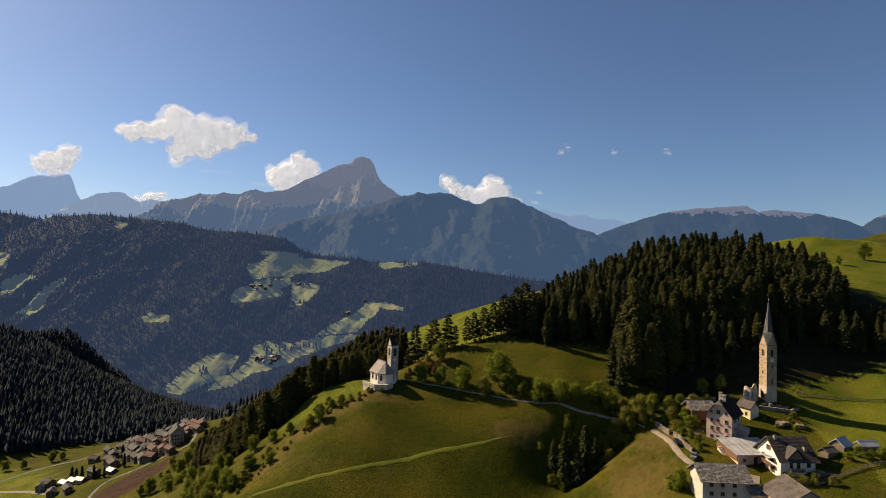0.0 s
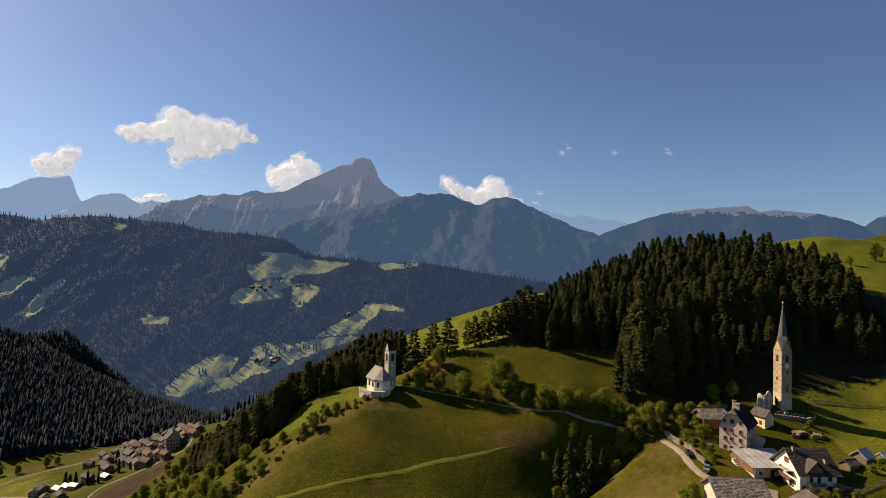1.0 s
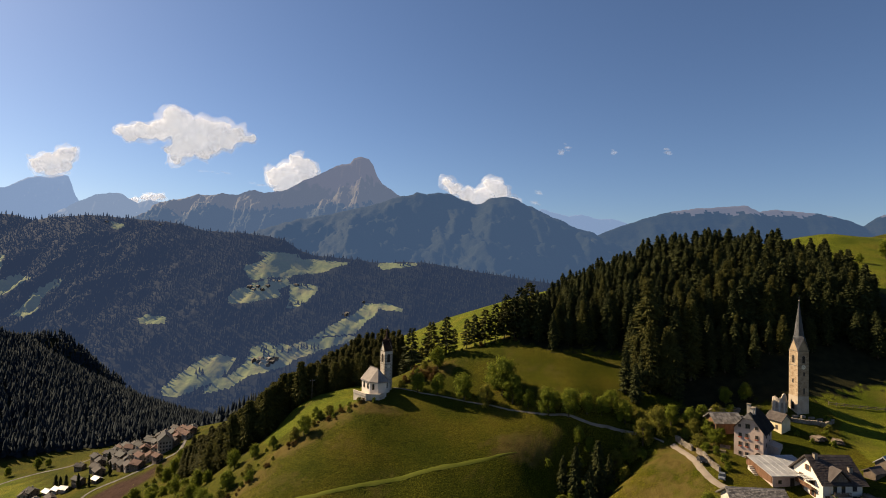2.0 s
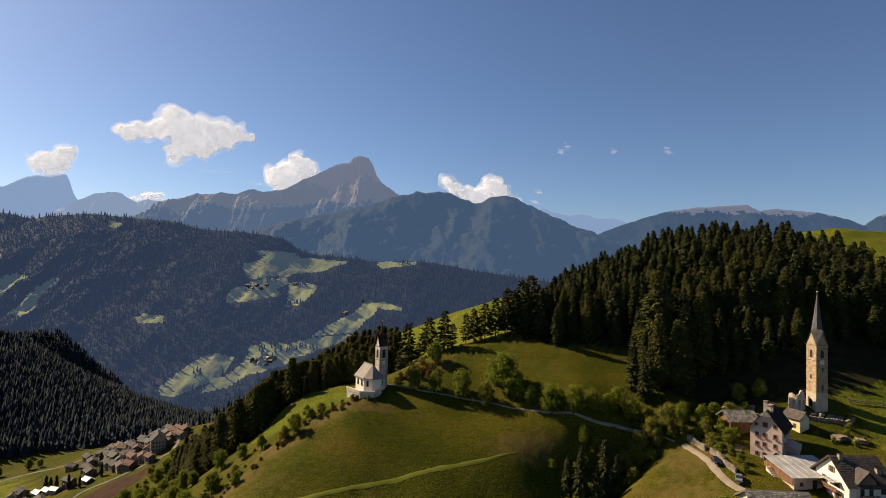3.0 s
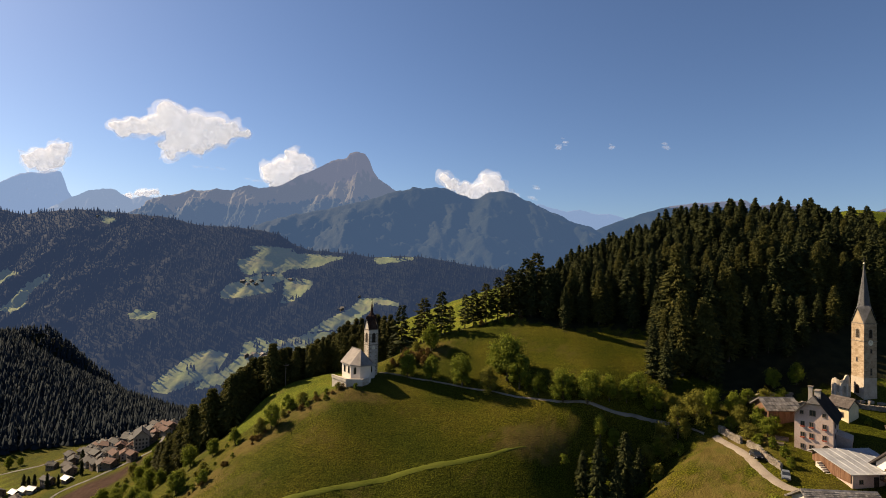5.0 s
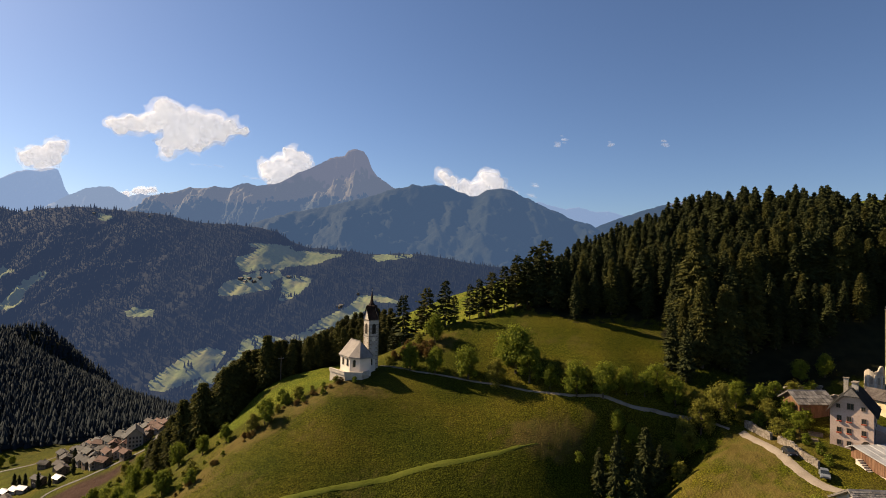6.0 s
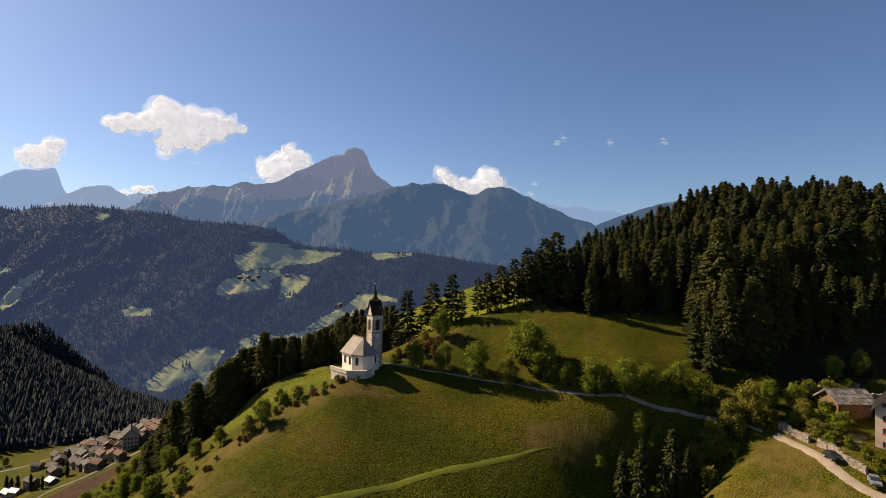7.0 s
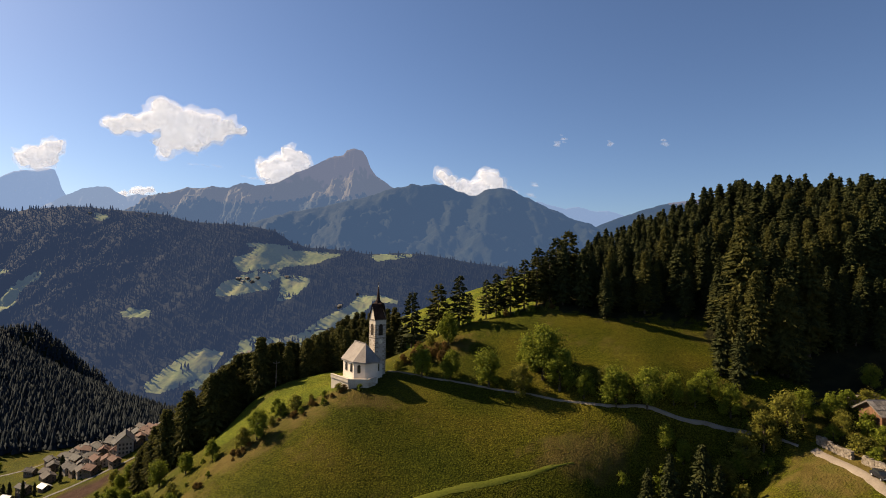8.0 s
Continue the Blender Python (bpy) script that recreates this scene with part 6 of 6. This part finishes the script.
for outline, count, size in MEADOWS:
    ox, oy = np.array(outline, float).T
    tx, ty = tr.uniform(ox.min(), ox.max(), count * 2), tr.uniform(oy.min(), oy.max(), count * 2)
    ok = inside(outline, tx, ty)
    clumps += [(x, y, size * q, a) for x, y, q, a in zip(tx[ok][:count].tolist(), ty[ok][:count].tolist(), tr.uniform(0.5, 1.25, count).tolist(), tr.uniform(0, 6.28, count).tolist())]
joined("meadow_grass", [tuft(k) for k in (1, 2, 3)], clumps, "clumps of long green meadow grass on the knoll", "grass", [z + 0.2 for z in height(np.array(clumps)[:, 0], np.array(clumps)[:, 1])])

near, back = [], []
for x, y in scatter(WOOD_HILL, 5.5, 8):
    if inside(SUN_GAP, x, y):
        continue
    (near if y < 262 + 0.16 * (x - 40) else back).append((x, y))
for n, (x, y) in enumerate(near):
    plant(SPRUCES[rng.choice((0, 0, 1, 2, 2, 3, 4))], x, y, rng.uniform(0.45, 0.62) if x > 100 and y < 240 else rng.uniform(0.5, 0.82) if x < 115 else rng.uniform(0.6, 1.0), rng.uniform(0, 6.28))
BACKSPRUCES = [spruce_meshes(k, 26, r, M_SPRUCE, 0.10, 1.15, 0.52, sprays=1)[1] for k, r in ((51, 4.6), (52, 4.3), (53, 5.0))]
joined("forest", BACKSPRUCES, [(x, y, rng.uniform(0.5, 0.78) if x < 115 else rng.uniform(0.6, 0.98), rng.uniform(0, 6.28)) for x, y in back], "dense dark spruce forest covering the hilltop", "forest")
for x, y in scatter(WOOD_EDGE, 4.6, 3):
    plant(SPRUCES[rng.randrange(3)], x, y, max(7, min(16, 24.5 - ground_z(x, y))) * rng.uniform(0.85, 1) / 26, rng.uniform(0, 6.28))
below = sorted(scatter(WOOD_BELOW_CHAPEL, 4.9, 9), key=lambda p: p[1])
for x, y in below[:230]:
    plant(rng.choice(ROUNDED), x, y, rng.uniform(0.56, 0.72) if x > -58 else rng.uniform(0.7, 0.95), rng.uniform(0, 6.28))
joined("forest", [spruce_meshes(k, 22, 5.0, M_LARCH, 0.08, 1.0, 0.42, sprays=1)[1] for k in (54, 55)], [(x, y, rng.uniform(0.65, 1.0), rng.uniform(0, 6.28)) for x, y in below[230:]], "dark spruce forest on the slope below the chapel", "forest")


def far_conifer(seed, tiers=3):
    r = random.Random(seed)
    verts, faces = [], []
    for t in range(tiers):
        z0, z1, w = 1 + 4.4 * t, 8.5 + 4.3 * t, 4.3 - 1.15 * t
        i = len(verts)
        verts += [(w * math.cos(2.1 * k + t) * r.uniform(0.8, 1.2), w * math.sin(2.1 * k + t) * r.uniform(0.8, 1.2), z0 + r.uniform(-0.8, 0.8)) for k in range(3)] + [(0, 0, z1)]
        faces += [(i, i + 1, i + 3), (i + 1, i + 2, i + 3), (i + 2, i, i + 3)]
    return mesh_of("far_conifer", verts, faces, [M_HAZESPRUCE])


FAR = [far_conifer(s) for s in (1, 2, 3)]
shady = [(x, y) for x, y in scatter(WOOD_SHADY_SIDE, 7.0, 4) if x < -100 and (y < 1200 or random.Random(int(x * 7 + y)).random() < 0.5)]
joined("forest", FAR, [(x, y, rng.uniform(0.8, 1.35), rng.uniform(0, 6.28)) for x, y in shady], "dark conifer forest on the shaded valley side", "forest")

# farms in the clearings across the valley
HILLSIDE = np.array([p.center for p in opposite.data.polygons])


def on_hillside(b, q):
    """The place on the far hillside at a bearing and slope from the first camera position (hundredths)."""
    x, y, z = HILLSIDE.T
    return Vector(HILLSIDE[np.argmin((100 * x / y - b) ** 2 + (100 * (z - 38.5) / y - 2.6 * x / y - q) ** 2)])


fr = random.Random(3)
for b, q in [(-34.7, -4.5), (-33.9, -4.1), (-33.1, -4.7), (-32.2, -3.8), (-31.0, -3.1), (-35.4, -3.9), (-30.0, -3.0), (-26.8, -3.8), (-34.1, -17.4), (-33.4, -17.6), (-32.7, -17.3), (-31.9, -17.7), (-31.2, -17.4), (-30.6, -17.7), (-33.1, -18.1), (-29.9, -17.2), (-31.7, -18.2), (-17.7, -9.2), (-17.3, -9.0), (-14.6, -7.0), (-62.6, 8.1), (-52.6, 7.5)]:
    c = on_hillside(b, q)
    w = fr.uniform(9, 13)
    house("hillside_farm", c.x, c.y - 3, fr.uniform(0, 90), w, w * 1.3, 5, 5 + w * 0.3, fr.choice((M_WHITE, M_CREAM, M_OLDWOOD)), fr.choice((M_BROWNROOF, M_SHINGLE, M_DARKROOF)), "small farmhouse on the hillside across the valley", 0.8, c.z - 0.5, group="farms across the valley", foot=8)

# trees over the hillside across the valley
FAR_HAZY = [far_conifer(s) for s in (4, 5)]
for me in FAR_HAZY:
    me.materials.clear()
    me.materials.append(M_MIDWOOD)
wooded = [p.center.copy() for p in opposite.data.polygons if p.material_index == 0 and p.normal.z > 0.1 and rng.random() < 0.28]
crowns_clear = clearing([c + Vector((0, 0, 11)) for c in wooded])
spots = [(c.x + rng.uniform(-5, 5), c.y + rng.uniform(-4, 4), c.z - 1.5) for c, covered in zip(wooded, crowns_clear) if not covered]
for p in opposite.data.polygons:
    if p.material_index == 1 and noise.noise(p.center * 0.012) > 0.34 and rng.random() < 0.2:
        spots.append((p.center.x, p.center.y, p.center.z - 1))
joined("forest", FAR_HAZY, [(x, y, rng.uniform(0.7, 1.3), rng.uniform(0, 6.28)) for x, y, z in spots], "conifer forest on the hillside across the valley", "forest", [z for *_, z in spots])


# ---- clouds ----
def cloud_material(name, cover):
    m = bpy.data.materials.new(name)
    m.use_nodes = True
    n, link = m.node_tree.nodes, m.node_tree.links.new
    n.remove(n["Principled BSDF"])
    d, t, mix = n.new("ShaderNodeBsdfDiffuse"), n.new("ShaderNodeBsdfTranslucent"), n.new("ShaderNodeMixShader")
    d.inputs["Color"].default_value = t.inputs["Color"].default_value = (0.75, 0.75, 0.75, 1)
    mix.inputs[0].default_value = 0.42
    link(d.outputs[0], mix.inputs[1])
    link(t.outputs[0], mix.inputs[2])
    # Added glow whitens the cloud in place of sunlight scattered inside it.
    glow, lit = n.new("ShaderNodeEmission"), n.new("ShaderNodeAddShader")
    glow.inputs["Color"].default_value, glow.inputs["Strength"].default_value = (0.96, 0.97, 1.0, 1), 0.14
    link(mix.outputs[0], lit.inputs[0])
    link(glow.outputs[0], lit.inputs[1])
    out = mix = lit
    if cover < 1:
        clear, out = n.new("ShaderNodeBsdfTransparent"), n.new("ShaderNodeMixShader")
        out.inputs[0].default_value = cover
        link(clear.outputs[0], out.inputs[1])
        link(mix.outputs[0], out.inputs[2])
    link(out.outputs[0], n["Material Output"].inputs["Surface"])
    return m


M_PUFF, M_VEIL, M_WISP = cloud_material("cloud_body", 1.0), cloud_material("cloud_veil", 0.14), cloud_material("cloud_wisp", 0.05)


def puffs(name, mat, lumps, parent, swell=22, seed=0.0):
    """Billows: rounded lumps (x, y, z, radius, flatness), broken up by noise."""
    bm = bmesh.new()
    for x, y, z, q, flat in lumps:
        bmesh.ops.create_icosphere(bm, subdivisions=3 if q > 40 else 2, radius=1, matrix=Matrix.LocRotScale((x, y, z), None, Vector((q, q, q * flat))))
    shift = Vector((seed * 3.7, seed, 0))
    for v in bm.verts:
        c = v.co * 0.012 + shift
        v.co += swell * Vector((noise.fractal(c, 0.9, 2.1, 3), noise.fractal(c + Vector((9, 0, 0)), 0.9, 2.1, 3), noise.fractal(c + Vector((0, 9, 0)), 0.9, 2.1, 3)))
    for f in bm.faces:
        f.smooth = True
    return part(name, bm, mat, parent)


def cloud(x, y, z, rows, seed, size=1.0, label="white sunlit fair-weather cloud"):
    """A firm core of merged billows inside thin veils that fray its edge."""
    c = empty("cloud", Matrix.Translation((x, y, z)), label, "cloud", "clouds in the sky")
    r = random.Random(seed)
    body = []
    for cx, cz, rad, flat in rows:
        cx, cz, rad = cx * size, cz * size, rad * size
        body.append((cx, 0, cz, rad * 0.72, 0.45 + 0.5 * flat))
        for k in range(12):
            a, e = r.uniform(0, 6.28), r.uniform(0.3, 0.85)
            up = max(0.0, math.sin(a))
            body.append((cx + rad * e * math.cos(a), r.uniform(-0.6, 0.3) * rad, cz + flat * rad * e * math.sin(a), rad * r.uniform(0.2, 0.34 + 0.14 * up), 0.8))
    for k, (name, mat, grow, swell) in enumerate((("body", M_PUFF, 0.92, 20), ("veil", M_VEIL, 1.06, 30), ("veil", M_VEIL, 1.12, 44), ("veil", M_VEIL, 1.2, 62))):
        mass = puffs(name, mat, [(px, py, pz, q * grow, flat) for px, py, pz, q, flat in body], c, swell, seed + 0.37 * k)
        merge, ease = mass.modifiers.new("merge", "REMESH"), mass.modifiers.new("ease", "SMOOTH")
        merge.mode, merge.voxel_size, merge.use_smooth_shade = "VOXEL", 9.0, True
        ease.factor, ease.iterations = 0.5, 14 if name == "body" else 18
    return c


def wisp(x, y, z, seed, long_=60):
    c = empty("cloud_wisp", Matrix.Translation((x, y, z)), "thin wisp of white cloud", "cloud", "wisps in the sky")
    r = random.Random(seed)
    puffs("veil", M_WISP, [(long_ * u + r.uniform(-8, 8), 60 * k, r.uniform(-10, 10) + 12 * u, r.uniform(14, 30), 0.32) for k, u in enumerate(np.linspace(-1, 1, 6))], c, 10)
    return c


cloud(-2190, 4500, 1070, [(-520, 40, 70, 0.5), (-430, 35, 80, 0.6), (-470, -20, 60, 0.5), (-330, 20, 95, 0.6), (-220, 45, 120, 0.7), (-90, 75, 150, 0.8), (-20, 100, 110, 0.8), (110, 65, 150, 0.8), (250, 50, 130, 0.6), (400, 15, 90, 0.5), (500, -5, 60, 0.4), (60, -30, 160, 0.9), (-60, -110, 100, 1.0), (-80, -190, 60, 1.0), (200, -65, 100, 0.8), (310, -50, 90, 0.6), (120, -120, 80, 0.8)], 1, 1.06)
cloud(-3370, 4600, 850, [(-130, -30, 85, 0.8), (-50, 0, 100, 0.9), (40, 25, 95, 0.9), (120, 60, 85, 0.7), (90, -30, 75, 0.9), (-20, -60, 100, 0.7)], 2)
cloud(-1275, 4550, 775, [(-150, -20, 80, 0.8), (-70, 30, 95, 0.9), (0, 100, 80, 0.9), (60, 80, 70, 0.8), (80, 0, 100, 0.7), (190, -25, 70, 0.5), (-40, -90, 130, 0.8)], 3, 1.12)
cloud(300, 4500, 655, [(-270, 75, 55, 0.9), (-210, 20, 65, 0.7), (-110, -20, 85, 0.6), (10, -10, 95, 0.7), (90, 45, 90, 0.9), (150, 5, 80, 0.8), (10, -70, 120, 0.6), (250, -80, 55, 0.6)], 4, 1.1)
cloud(-2480, 4500, 540, [(-130, -25, 50, 0.4), (0, 0, 65, 0.5), (90, 15, 50, 0.5)], 5)
for x, z, seed, q in ((800, 690, 6, 35), (-2010, 800, 7, 50), (1040, 1090, 8, 40), (1440, 1060, 9, 45), (1910, 1075, 10, 70), (990, 1040, 11, 30), (770, 600, 12, 40), (-1590, 700, 13, 30)):
    wisp(x, 4500, z, seed, q)

# kinds that were only patterns for the copies
for k in SPRUCES + ROUNDED + PINES + BROADLEAVES + SHRUBS:
    drop_kind(k)
